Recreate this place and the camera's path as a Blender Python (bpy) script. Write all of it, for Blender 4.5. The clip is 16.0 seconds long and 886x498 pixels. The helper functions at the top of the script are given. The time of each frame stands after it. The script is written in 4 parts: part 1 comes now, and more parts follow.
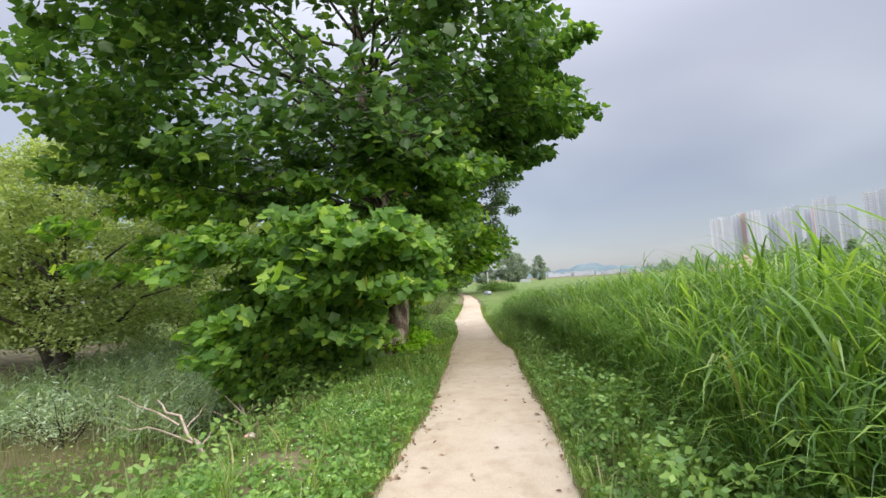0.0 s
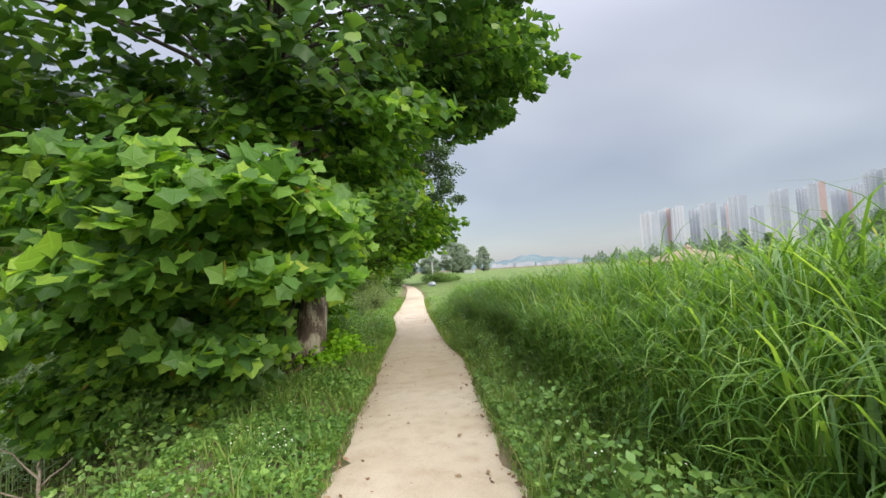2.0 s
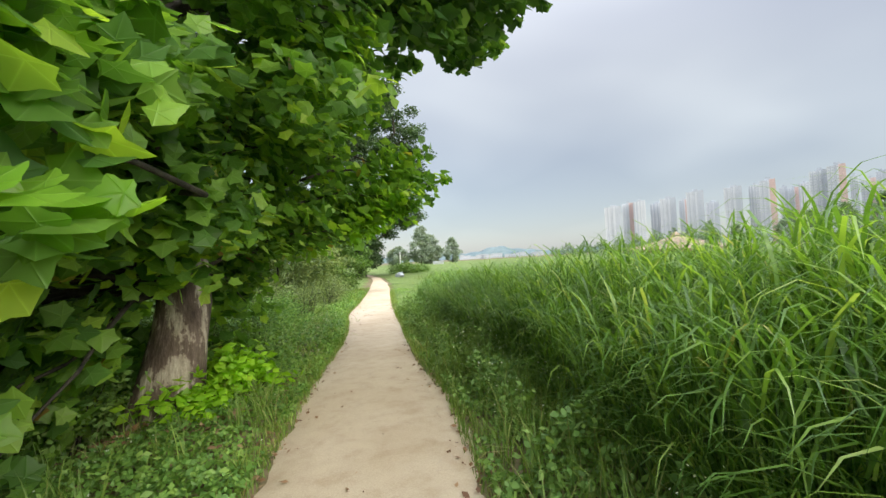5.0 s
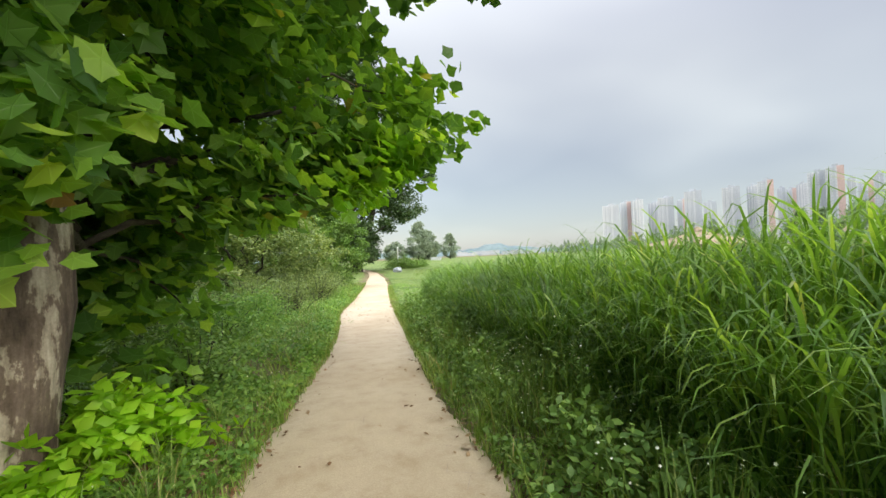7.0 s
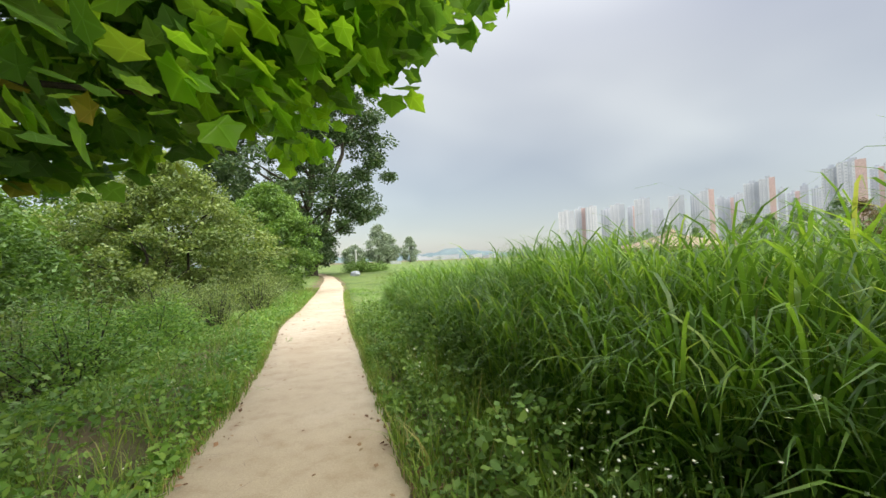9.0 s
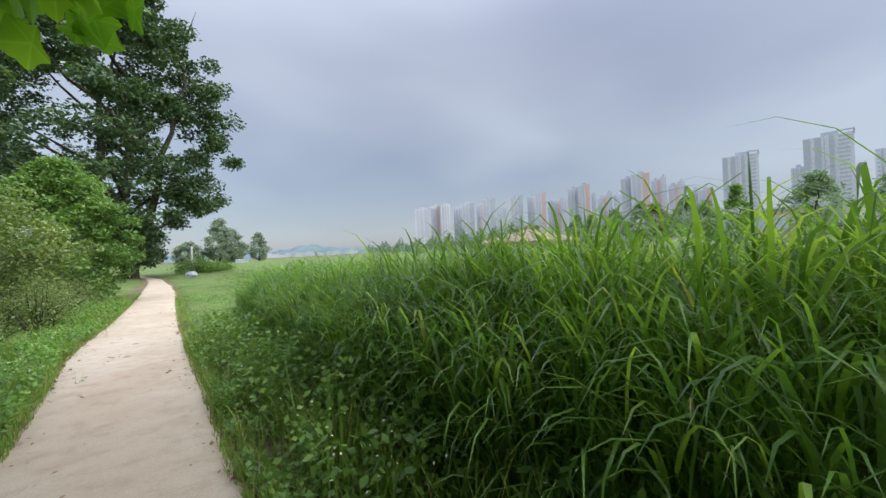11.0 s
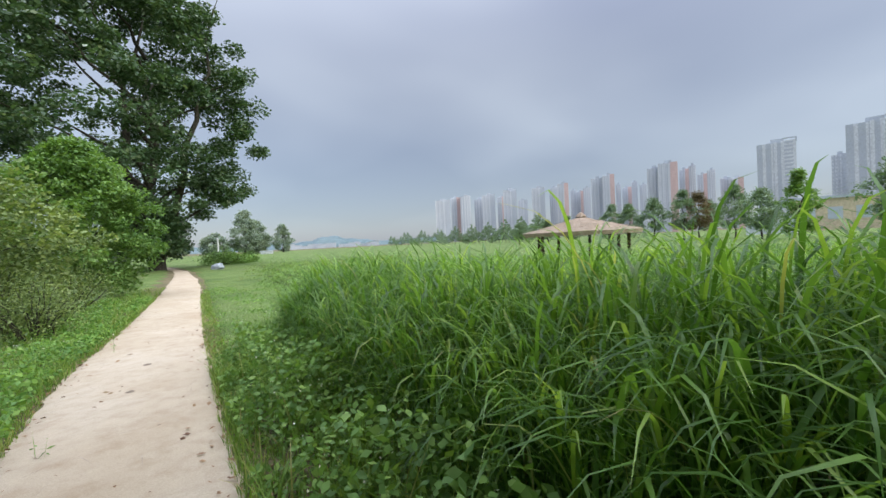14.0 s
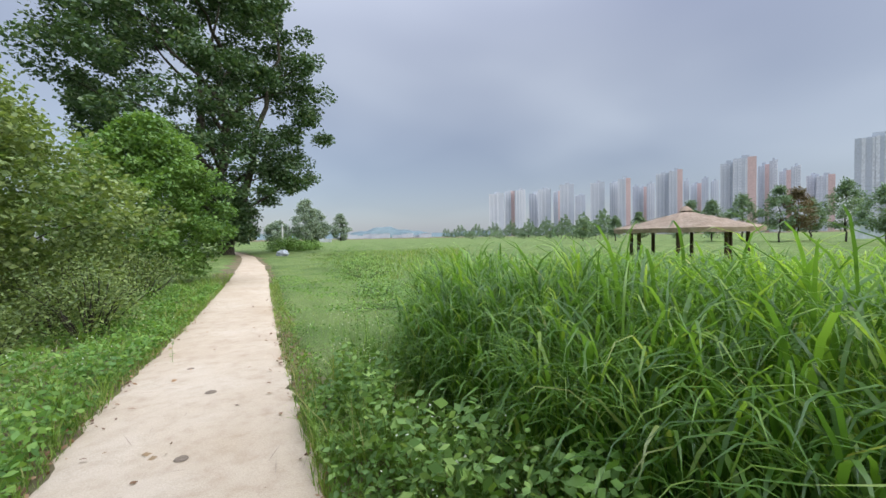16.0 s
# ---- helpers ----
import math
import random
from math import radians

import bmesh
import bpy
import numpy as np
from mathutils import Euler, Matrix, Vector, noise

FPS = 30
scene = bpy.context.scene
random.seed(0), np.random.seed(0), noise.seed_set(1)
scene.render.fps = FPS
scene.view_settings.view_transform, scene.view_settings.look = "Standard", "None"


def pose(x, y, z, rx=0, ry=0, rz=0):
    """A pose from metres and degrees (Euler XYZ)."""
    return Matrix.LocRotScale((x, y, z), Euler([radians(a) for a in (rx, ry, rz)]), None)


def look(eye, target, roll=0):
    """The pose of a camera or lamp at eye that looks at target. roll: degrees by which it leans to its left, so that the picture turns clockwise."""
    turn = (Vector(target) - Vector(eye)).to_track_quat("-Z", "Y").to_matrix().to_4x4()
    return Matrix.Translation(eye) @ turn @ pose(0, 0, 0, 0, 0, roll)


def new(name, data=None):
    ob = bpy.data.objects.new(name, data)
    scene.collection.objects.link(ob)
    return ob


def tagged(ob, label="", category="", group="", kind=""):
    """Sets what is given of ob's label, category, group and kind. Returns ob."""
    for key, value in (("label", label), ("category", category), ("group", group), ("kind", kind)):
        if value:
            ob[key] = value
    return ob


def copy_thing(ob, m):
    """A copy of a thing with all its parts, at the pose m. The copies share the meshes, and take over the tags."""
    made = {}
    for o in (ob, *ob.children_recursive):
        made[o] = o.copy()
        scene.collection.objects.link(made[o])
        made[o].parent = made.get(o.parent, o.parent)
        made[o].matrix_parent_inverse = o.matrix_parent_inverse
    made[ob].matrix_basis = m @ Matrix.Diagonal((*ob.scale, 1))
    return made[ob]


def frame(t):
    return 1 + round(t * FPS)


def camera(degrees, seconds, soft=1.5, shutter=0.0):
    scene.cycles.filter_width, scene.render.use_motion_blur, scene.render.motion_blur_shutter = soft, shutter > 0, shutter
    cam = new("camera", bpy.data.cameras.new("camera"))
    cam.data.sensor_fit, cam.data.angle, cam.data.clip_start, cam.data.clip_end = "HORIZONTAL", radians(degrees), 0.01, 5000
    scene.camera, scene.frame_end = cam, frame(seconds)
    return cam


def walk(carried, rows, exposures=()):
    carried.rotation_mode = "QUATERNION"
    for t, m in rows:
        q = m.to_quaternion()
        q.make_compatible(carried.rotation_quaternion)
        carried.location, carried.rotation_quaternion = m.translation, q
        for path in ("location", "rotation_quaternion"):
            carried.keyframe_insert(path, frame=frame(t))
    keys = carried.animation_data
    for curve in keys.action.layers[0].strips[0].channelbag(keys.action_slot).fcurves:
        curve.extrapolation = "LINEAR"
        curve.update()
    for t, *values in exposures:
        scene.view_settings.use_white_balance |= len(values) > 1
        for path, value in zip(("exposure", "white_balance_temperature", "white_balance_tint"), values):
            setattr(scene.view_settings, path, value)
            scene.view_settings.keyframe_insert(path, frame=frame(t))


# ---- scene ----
cam = camera(93.0, 16.0)
PATH = [
    (0, (-0.798, -0.23, 1.535), (-0.477, 1.738, 1.692), -3.3),
    (0.5, (-0.664, 0.475, 1.509), (-0.282, 2.433, 1.641), -3.5),
    (1, (-0.501, 1.096, 1.496), (-0.069, 3.044, 1.622), -3.5),
    (1.5, (-0.322, 1.691, 1.498), (0.198, 3.619, 1.609), -3.5),
    (2, (-0.09, 2.285, 1.48), (0.483, 4.198, 1.579), -3.4),
    (2.5, (0.098, 2.881, 1.473), (0.756, 4.767, 1.57), -3.4),
    (3, (0.295, 3.433, 1.443), (0.987, 5.307, 1.54), -3.2),
    (3.5, (0.458, 4.014, 1.392), (1.163, 5.884, 1.467), -3.2),
    (4, (0.649, 4.603, 1.344), (1.367, 6.469, 1.4), -3.3),
    (6.5, (1.203, 7.437, 1.148), (1.907, 9.309, 1.193), -2.9),
    (7, (1.361, 8.033, 1.104), (2.087, 9.896, 1.137), -2.4),
    (7.5, (1.555, 8.635, 1.067), (2.282, 10.498, 1.102), -2.2),
    (8, (1.734, 9.241, 1.034), (2.498, 11.089, 1.085), -2.1),
    (8.5, (1.891, 9.809, 1.015), (2.721, 11.628, 1.064), -2.2),
    (9, (2.055, 10.361, 0.98), (2.957, 12.146, 1.025), -2.2),
    (9.5, (2.233, 10.942, 0.941), (3.304, 12.63, 0.972), -2.9),
    (10, (2.318, 11.363, 0.938), (3.555, 12.935, 0.97), -2.8),
    (12.5, (2.775, 12.924, 1.015), (4.300, 14.217, 0.957), -3.3),
    (13, (2.938, 13.409, 0.973), (4.427, 14.743, 0.909), -3.5),
    (13.5, (3.057, 13.948, 0.960), (4.481, 15.351, 0.918), -3.3),
    (14, (3.139, 14.583, 0.988), (4.509, 16.040, 0.951), -2.8),
    (14.5, (3.211, 15.242, 1.028), (4.525, 16.749, 0.987), -1.9),
    (15, (3.321, 15.907, 0.981), (4.586, 17.456, 0.932), -1.6),
    (15.5, (3.369, 16.525, 0.979), (4.602, 18.099, 0.923), -1.1),
    (16, (3.537, 17.140, 0.971), (4.719, 18.752, 0.910), -1),
]
walk(cam, [(t, look(eye, target, roll)) for t, eye, target, roll in PATH], [(0, 0.06, 6650, 10), (3.5, 0.2, 6800, 5), (7.0, 0.34, 7100, 4), (9.0, 0.27, 7200, 4), (10.2, -0.1, 6300, 8), (13.0, -0.1, 6250, 6), (16, -0.17, 6250, 8)])

# ---- sky and sun ----
world = bpy.data.worlds.new("overcast_sky")
scene.world = world
world.use_nodes = True
nt = world.node_tree
nt.nodes.clear()


def node(tree, kind, **values):
    n = tree.nodes.new(kind)
    for k, v in values.items():
        n.inputs[k.replace("_", " ")].default_value = v
    return n


SUN_EL, SUN_AZ = radians(34), radians(158)
sky = nt.nodes.new("ShaderNodeTexSky")
sky.sky_type, sky.sun_disc, sky.sun_elevation, sky.sun_rotation = "NISHITA", False, SUN_EL, SUN_AZ
sky_bg = node(nt, "ShaderNodeBackground", Strength=0.05)
nt.links.new(sky.outputs[0], sky_bg.inputs[0])
co = nt.nodes.new("ShaderNodeTexCoord")
xyz = nt.nodes.new("ShaderNodeSeparateXYZ")
nt.links.new(co.outputs["Generated"], xyz.inputs[0])


def wmath(op, a, b=None):
    n = nt.nodes.new("ShaderNodeMath")
    n.operation = op
    for k, v in enumerate((a, b)):
        if v is None:
            continue
        if isinstance(v, (int, float)):
            n.inputs[k].default_value = v
        else:
            nt.links.new(v, n.inputs[k])
    return n.outputs[0]


height = wmath("MAXIMUM", xyz.outputs[2], 0.0)
depth = wmath("ADD", height, 0.3)
flat = nt.nodes.new("ShaderNodeCombineXYZ")
nt.links.new(wmath("DIVIDE", xyz.outputs[0], depth), flat.inputs[0])
nt.links.new(wmath("DIVIDE", xyz.outputs[1], depth), flat.inputs[1])
cloud = node(nt, "ShaderNodeTexNoise", Scale=0.75, Detail=3.0, Roughness=0.42, Distortion=0.25)
nt.links.new(flat.outputs[0], cloud.inputs["Vector"])
ramp = nt.nodes.new("ShaderNodeValToRGB")
ramp.color_ramp.elements[0].position, ramp.color_ramp.elements[0].color = 0.38, (0.39, 0.40, 0.50, 1)
ramp.color_ramp.elements[1].position, ramp.color_ramp.elements[1].color = 0.64, (0.71, 0.72, 0.79, 1)
nt.links.new(cloud.outputs[0], ramp.inputs[0])
low = nt.nodes.new("ShaderNodeMix")
low.data_type = "RGBA"
low.inputs[7].default_value = (0.44, 0.475, 0.60, 1)
nt.links.new(ramp.outputs[0], low.inputs[6])
nt.links.new(wmath("POWER", wmath("SUBTRACT", 1.0, height), 7.0), low.inputs[0])
cloud_bg = nt.nodes.new("ShaderNodeBackground")
nt.links.new(low.outputs[2], cloud_bg.inputs[0])
nt.links.new(wmath("ADD", 0.66, wmath("MULTIPLY", wmath("POWER", height, 4.2), 9.0)), cloud_bg.inputs[1])
add = nt.nodes.new("ShaderNodeAddShader")
nt.links.new(sky_bg.outputs[0], add.inputs[0])
nt.links.new(cloud_bg.outputs[0], add.inputs[1])
wout = nt.nodes.new("ShaderNodeOutputWorld")
nt.links.new(add.outputs[0], wout.inputs[0])

sun = new("sun", bpy.data.lights.new("sun", "SUN"))
sun.data.energy, sun.data.angle, sun.data.color = 3.1, radians(50), (1.0, 0.93, 0.82)
sun.matrix_world = look((0, 0, 50), (-math.sin(SUN_AZ) * math.cos(SUN_EL), -math.cos(SUN_AZ) * math.cos(SUN_EL), 50 - math.sin(SUN_EL)))

# ---- materials ----
M = {}


def base_mat(name, rough=0.8, spec=0.3):
    m = bpy.data.materials.new(name)
    m.use_nodes = True
    t = m.node_tree
    b = t.nodes["Principled BSDF"]
    b.inputs["Roughness"].default_value = rough
    b.inputs["Specular IOR Level"].default_value = spec
    M[name] = m
    return m, t, b


def coords(t, scale):
    c = t.nodes.new("ShaderNodeTexCoord")
    mp = t.nodes.new("ShaderNodeMapping")
    mp.inputs["Scale"].default_value = scale if isinstance(scale, tuple) else (scale,) * 3
    t.links.new(c.outputs["Object"], mp.inputs[0])
    return mp.outputs[0]


def ramp_of(t, fac, stops):
    r = t.nodes.new("ShaderNodeValToRGB")
    while len(r.color_ramp.elements) < len(stops):
        r.color_ramp.elements.new(0.5)
    for e, (p, c) in zip(r.color_ramp.elements, stops):
        e.position, e.color = p, (*c, 1)
    t.links.new(fac, r.inputs[0])
    return r.outputs[0]


def noise_of(t, vec, scale, detail=5.0, rough=0.55):
    n = node(t, "ShaderNodeTexNoise", Scale=scale, Detail=detail, Roughness=rough)
    t.links.new(vec, n.inputs["Vector"])
    return n.outputs[0]


def mixed(t, a, b, fac, mode="MIX"):
    n = t.nodes.new("ShaderNodeMix")
    n.data_type, n.blend_type = "RGBA", mode
    for k, v in ((0, fac), (6, a), (7, b)):
        if isinstance(v, tuple):
            n.inputs[k].default_value = (*v, 1)
        elif isinstance(v, (int, float)):
            n.inputs[k].default_value = v
        else:
            t.links.new(v, n.inputs[k])
    return n.outputs[2]


def bumped(t, b, h, strength, dist):
    n = node(t, "ShaderNodeBump", Strength=strength, Distance=dist)
    t.links.new(h, n.inputs["Height"])
    t.links.new(n.outputs[0], b.inputs["Normal"])


def noisy(name, stops, scale, rough=0.85, bump=0.4, dist=0.02, fine=14.0, spec=0.25):
    """A rough surface: colour from broad noise, broken by fine grain."""
    m, t, b = base_mat(name, rough, spec)
    v = coords(t, 1.0)
    broad = noise_of(t, v, scale)
    grain = noise_of(t, v, scale * fine, 6.0, 0.65)
    c = ramp_of(t, broad, stops)
    c = mixed(t, c, ramp_of(t, grain, [(0.3, (0.62, 0.62, 0.62)), (0.7, (1.25, 1.25, 1.25))]), 0.7, "MULTIPLY")
    t.links.new(c, b.inputs["Base Color"])
    bumped(t, b, grain, bump, dist)
    return m


def leafy(name, stops, gloss=0.45, through_light=0.35, spread=0.6, single=False, veins=False, spec=0.35):
    """Leaves and blades: colour by piece, partly let through by light."""
    m, t, b = base_mat(name, gloss, spec)
    if single:
        rnd = t.nodes.new("ShaderNodeObjectInfo").outputs["Random"]
    else:
        rnd = t.nodes.new("ShaderNodeNewGeometry").outputs["Random Per Island"]
    v = coords(t, 1.0)
    c = ramp_of(t, rnd, stops)
    patch = noise_of(t, v, spread, 3.0)
    c = mixed(t, c, ramp_of(t, patch, [(0.35, (0.72, 0.78, 0.7)), (0.65, (1.2, 1.15, 1.1))]), 0.8, "MULTIPLY")
    if veins:
        vein = t.nodes.new("ShaderNodeAttribute")
        vein.attribute_name = "vein"
        sharp = t.nodes.new("ShaderNodeMath")
        sharp.operation = "POWER"
        t.links.new(vein.outputs["Fac"], sharp.inputs[0])
        sharp.inputs[1].default_value = 14.0
        c = mixed(t, c, mixed(t, c, (1.3, 1.25, 1.4), 1.0, "MULTIPLY"), sharp.outputs[0])
        bumped(t, b, sharp.outputs[0], 0.5, 0.01)
    t.links.new(c, b.inputs["Base Color"])
    tr = t.nodes.new("ShaderNodeBsdfTranslucent")
    t.links.new(mixed(t, c, (1.5, 1.5, 0.55), 1.0, "MULTIPLY"), tr.inputs[0])
    mx = node(t, "ShaderNodeMixShader", Fac=through_light)
    t.links.new(b.outputs[0], mx.inputs[1])
    t.links.new(tr.outputs[0], mx.inputs[2])
    t.links.new(mx.outputs[0], t.nodes["Material Output"].inputs[0])
    return m


def path_mat():
    m, t, b = base_mat("packed_sand", 0.92, 0.15)
    v = coords(t, 1.0)
    broad, mid, grain = noise_of(t, v, 0.7), noise_of(t, v, 5.0, 6.0, 0.6), noise_of(t, v, 90.0, 4.0, 0.7)
    c = ramp_of(t, broad, [(0.3, (0.43, 0.35, 0.255)), (0.55, (0.485, 0.41, 0.315)), (0.75, (0.53, 0.465, 0.375))])
    c = mixed(t, c, ramp_of(t, mid, [(0.25, (0.8, 0.75, 0.7)), (0.5, (0.97, 0.97, 0.96)), (0.75, (1.04, 1.04, 1.03))]), 0.9, "MULTIPLY")
    c = mixed(t, c, ramp_of(t, grain, [(0.3, (0.72, 0.7, 0.68)), (0.65, (1.12, 1.12, 1.12))]), 0.6, "MULTIPLY")
    t.links.new(c, b.inputs["Base Color"])
    bumped(t, b, mixed(t, mid, grain, 0.5), 0.35, 0.02)


path_mat()
noisy("soil", [(0.3, (0.09, 0.085, 0.04)), (0.5, (0.14, 0.12, 0.065)), (0.7, (0.22, 0.165, 0.10))], 0.9, 0.95)
noisy("meadow", [(0.3, (0.08, 0.13, 0.033)), (0.5, (0.125, 0.185, 0.05)), (0.68, (0.175, 0.225, 0.075)), (0.78, (0.2, 0.19, 0.1))], 0.45, 0.9, 0.9, 0.08, 26.0)
def plane_bark():
    """Brown bark flaking off in upright plates, the new bark pale beneath."""
    m, t, b = base_mat("bark_plane", 0.85, 0.25)
    v = coords(t, (1.0, 1.0, 0.42))
    plates, streak, grain = noise_of(t, v, 5.5, 6.0, 0.62), noise_of(t, coords(t, (1, 1, 0.12)), 26.0, 4.0), noise_of(t, coords(t, 1.0), 60.0, 5.0)
    c = ramp_of(t, plates, [(0.38, (0.10, 0.075, 0.062)), (0.52, (0.17, 0.13, 0.105)), (0.545, (0.36, 0.31, 0.25)), (0.7, (0.52, 0.47, 0.385))])
    c = mixed(t, c, ramp_of(t, streak, [(0.35, (0.6, 0.58, 0.55)), (0.6, (1.1, 1.1, 1.1))]), 0.8, "MULTIPLY")
    c = mixed(t, c, ramp_of(t, grain, [(0.3, (0.75, 0.75, 0.75)), (0.7, (1.15, 1.15, 1.15))]), 0.7, "MULTIPLY")
    t.links.new(c, b.inputs["Base Color"])
    bumped(t, b, mixed(t, plates, streak, 0.5), 0.9, 0.04)


plane_bark()
noisy("bark_dark", [(0.35, (0.03, 0.027, 0.022)), (0.65, (0.09, 0.08, 0.065))], 6.0, 0.9, 0.8, 0.03, 5.0)
noisy("dry_wood", [(0.35, (0.28, 0.22, 0.17)), (0.65, (0.45, 0.38, 0.31))], 9.0, 0.85)
# One leaf in two tones: shade painted high in the crown, light lower.
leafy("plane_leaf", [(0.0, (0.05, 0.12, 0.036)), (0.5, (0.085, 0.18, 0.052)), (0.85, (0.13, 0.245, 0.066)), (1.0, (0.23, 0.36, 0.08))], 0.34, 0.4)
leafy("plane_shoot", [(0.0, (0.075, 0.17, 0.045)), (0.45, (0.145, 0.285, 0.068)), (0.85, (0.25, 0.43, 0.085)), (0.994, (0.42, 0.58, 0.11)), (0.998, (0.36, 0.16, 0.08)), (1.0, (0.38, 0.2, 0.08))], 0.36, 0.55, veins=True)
leafy("plane_leaf_single", [(0.0, (0.11, 0.26, 0.025)), (0.6, (0.21, 0.40, 0.055)), (0.99, (0.32, 0.52, 0.07)), (1.0, (0.36, 0.2, 0.07))], 0.38, 0.58, single=True, veins=True)
leafy("reed_grass", [(0.0, (0.075, 0.155, 0.04)), (0.45, (0.125, 0.245, 0.058)), (0.8, (0.20, 0.34, 0.08)), (0.94, (0.31, 0.45, 0.11)), (0.985, (0.36, 0.47, 0.16)), (1.0, (0.36, 0.33, 0.17))], 0.34, 0.45, 0.6, spec=0.5)
leafy("silver_reed", [(0.0, (0.22, 0.33, 0.21)), (0.6, (0.37, 0.50, 0.37)), (1.0, (0.54, 0.63, 0.52))], 0.4, 0.4, 0.3)
leafy("verge_grass", [(0.0, (0.105, 0.18, 0.035)), (0.6, (0.17, 0.28, 0.055)), (0.85, (0.25, 0.34, 0.08)), (1.0, (0.36, 0.31, 0.16))], 0.5, 0.3, 0.8)
leafy("clover", [(0.0, (0.09, 0.195, 0.05)), (0.6, (0.155, 0.295, 0.066)), (1.0, (0.25, 0.395, 0.095))], 0.5, 0.32, 0.8)
leafy("weed_leaf", [(0.0, (0.10, 0.195, 0.052)), (0.6, (0.17, 0.30, 0.076)), (1.0, (0.26, 0.39, 0.105))], 0.5, 0.28, 0.9)
leafy("lime_leaf", [(0.0, (0.2, 0.4, 0.03)), (0.6, (0.3, 0.55, 0.04)), (1.0, (0.4, 0.62, 0.06))], 0.45, 0.5, 1.0)
leafy("pale_willow_leaf", [(0.0, (0.18, 0.25, 0.095)), (0.5, (0.28, 0.36, 0.145)), (1.0, (0.40, 0.48, 0.22))], 0.5, 0.4, 0.5)
leafy("willow_leaf", [(0.0, (0.09, 0.14, 0.05)), (0.5, (0.16, 0.225, 0.08)), (1.0, (0.28, 0.345, 0.14))], 0.5, 0.33, 0.5)
leafy("green_leaf", [(0.0, (0.085, 0.165, 0.045)), (0.5, (0.13, 0.235, 0.065)), (1.0, (0.2, 0.32, 0.09))], 0.5, 0.32, 0.5)
leafy("poplar_leaf", [(0.0, (0.04, 0.08, 0.04)), (0.5, (0.065, 0.115, 0.056)), (0.9, (0.10, 0.16, 0.08)), (1.0, (0.22, 0.27, 0.2))], 0.4, 0.24, 0.3)
# Distance haze is put into these two leaf colours, paler and greyer.
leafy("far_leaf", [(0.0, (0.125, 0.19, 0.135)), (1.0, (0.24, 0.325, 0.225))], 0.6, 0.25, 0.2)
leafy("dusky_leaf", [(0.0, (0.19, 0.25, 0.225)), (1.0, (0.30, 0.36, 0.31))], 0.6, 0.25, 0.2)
leafy("rust_leaf", [(0.0, (0.13, 0.10, 0.06)), (1.0, (0.2, 0.15, 0.09))], 0.6, 0.2, 0.2)
leafy("dead_leaf", [(0.0, (0.10, 0.05, 0.03)), (0.5, (0.2, 0.11, 0.06)), (1.0, (0.34, 0.23, 0.14))], 0.7, 0.05)
leafy("bank_blade", [(0.0, (0.10, 0.14, 0.05)), (0.6, (0.17, 0.22, 0.08)), (1.0, (0.30, 0.25, 0.15))], 0.6, 0.25, 0.6)
leafy("petal", [(0.0, (0.75, 0.76, 0.74)), (1.0, (0.85, 0.85, 0.82))], 0.6, 0.3)
noisy("thatch", [(0.3, (0.27, 0.205, 0.15)), (0.7, (0.42, 0.34, 0.265))], 3.0, 0.95, 0.9, 0.05, 9.0)
leafy("straw", [(0.0, (0.13, 0.10, 0.08)), (0.5, (0.26, 0.205, 0.165)), (1.0, (0.40, 0.335, 0.28))], 0.8, 0.1, 0.8)
noisy("post_wood", [(0.3, (0.06, 0.045, 0.03)), (0.7, (0.11, 0.08, 0.055))], 4.0, 0.8)
noisy("render_white", [(0.3, (0.57, 0.60, 0.64)), (0.7, (0.65, 0.68, 0.72))], 0.05, 0.8, 0.1, 0.01, 20.0)
noisy("render_grey", [(0.3, (0.42, 0.46, 0.52)), (0.7, (0.49, 0.53, 0.59))], 0.05, 0.8, 0.1, 0.01, 20.0)
noisy("render_pink", [(0.3, (0.54, 0.41, 0.39)), (0.7, (0.60, 0.46, 0.44))], 0.05, 0.8, 0.1, 0.01, 20.0)
noisy("render_tan", [(0.3, (0.55, 0.45, 0.32)), (0.7, (0.62, 0.52, 0.38))], 0.1, 0.8, 0.1, 0.01, 20.0)
noisy("hill_woods", [(0.3, (0.10, 0.15, 0.17)), (0.7, (0.15, 0.20, 0.21))], 0.02, 0.95, 0.5, 1.0, 9.0)
noisy("stone_grey", [(0.3, (0.22, 0.25, 0.29)), (0.7, (0.36, 0.39, 0.43))], 5.0, 0.8)
# Haze is put into the glass colour: pale, little darker than the walls.
gm, gt, gb = base_mat("window_glass", 0.12, 0.5)
gb.inputs["Base Color"].default_value = (0.46, 0.50, 0.57, 1)
pm, pt, pb = base_mat("pole_paint", 0.4, 0.5)
pt.links.new(ramp_of(pt, noise_of(pt, coords(pt, 1.0), 3.0), [(0.3, (0.62, 0.64, 0.66)), (0.7, (0.75, 0.76, 0.77))]), pb.inputs["Base Color"])

# ---- mesh tools ----
rng = np.random.default_rng(7)


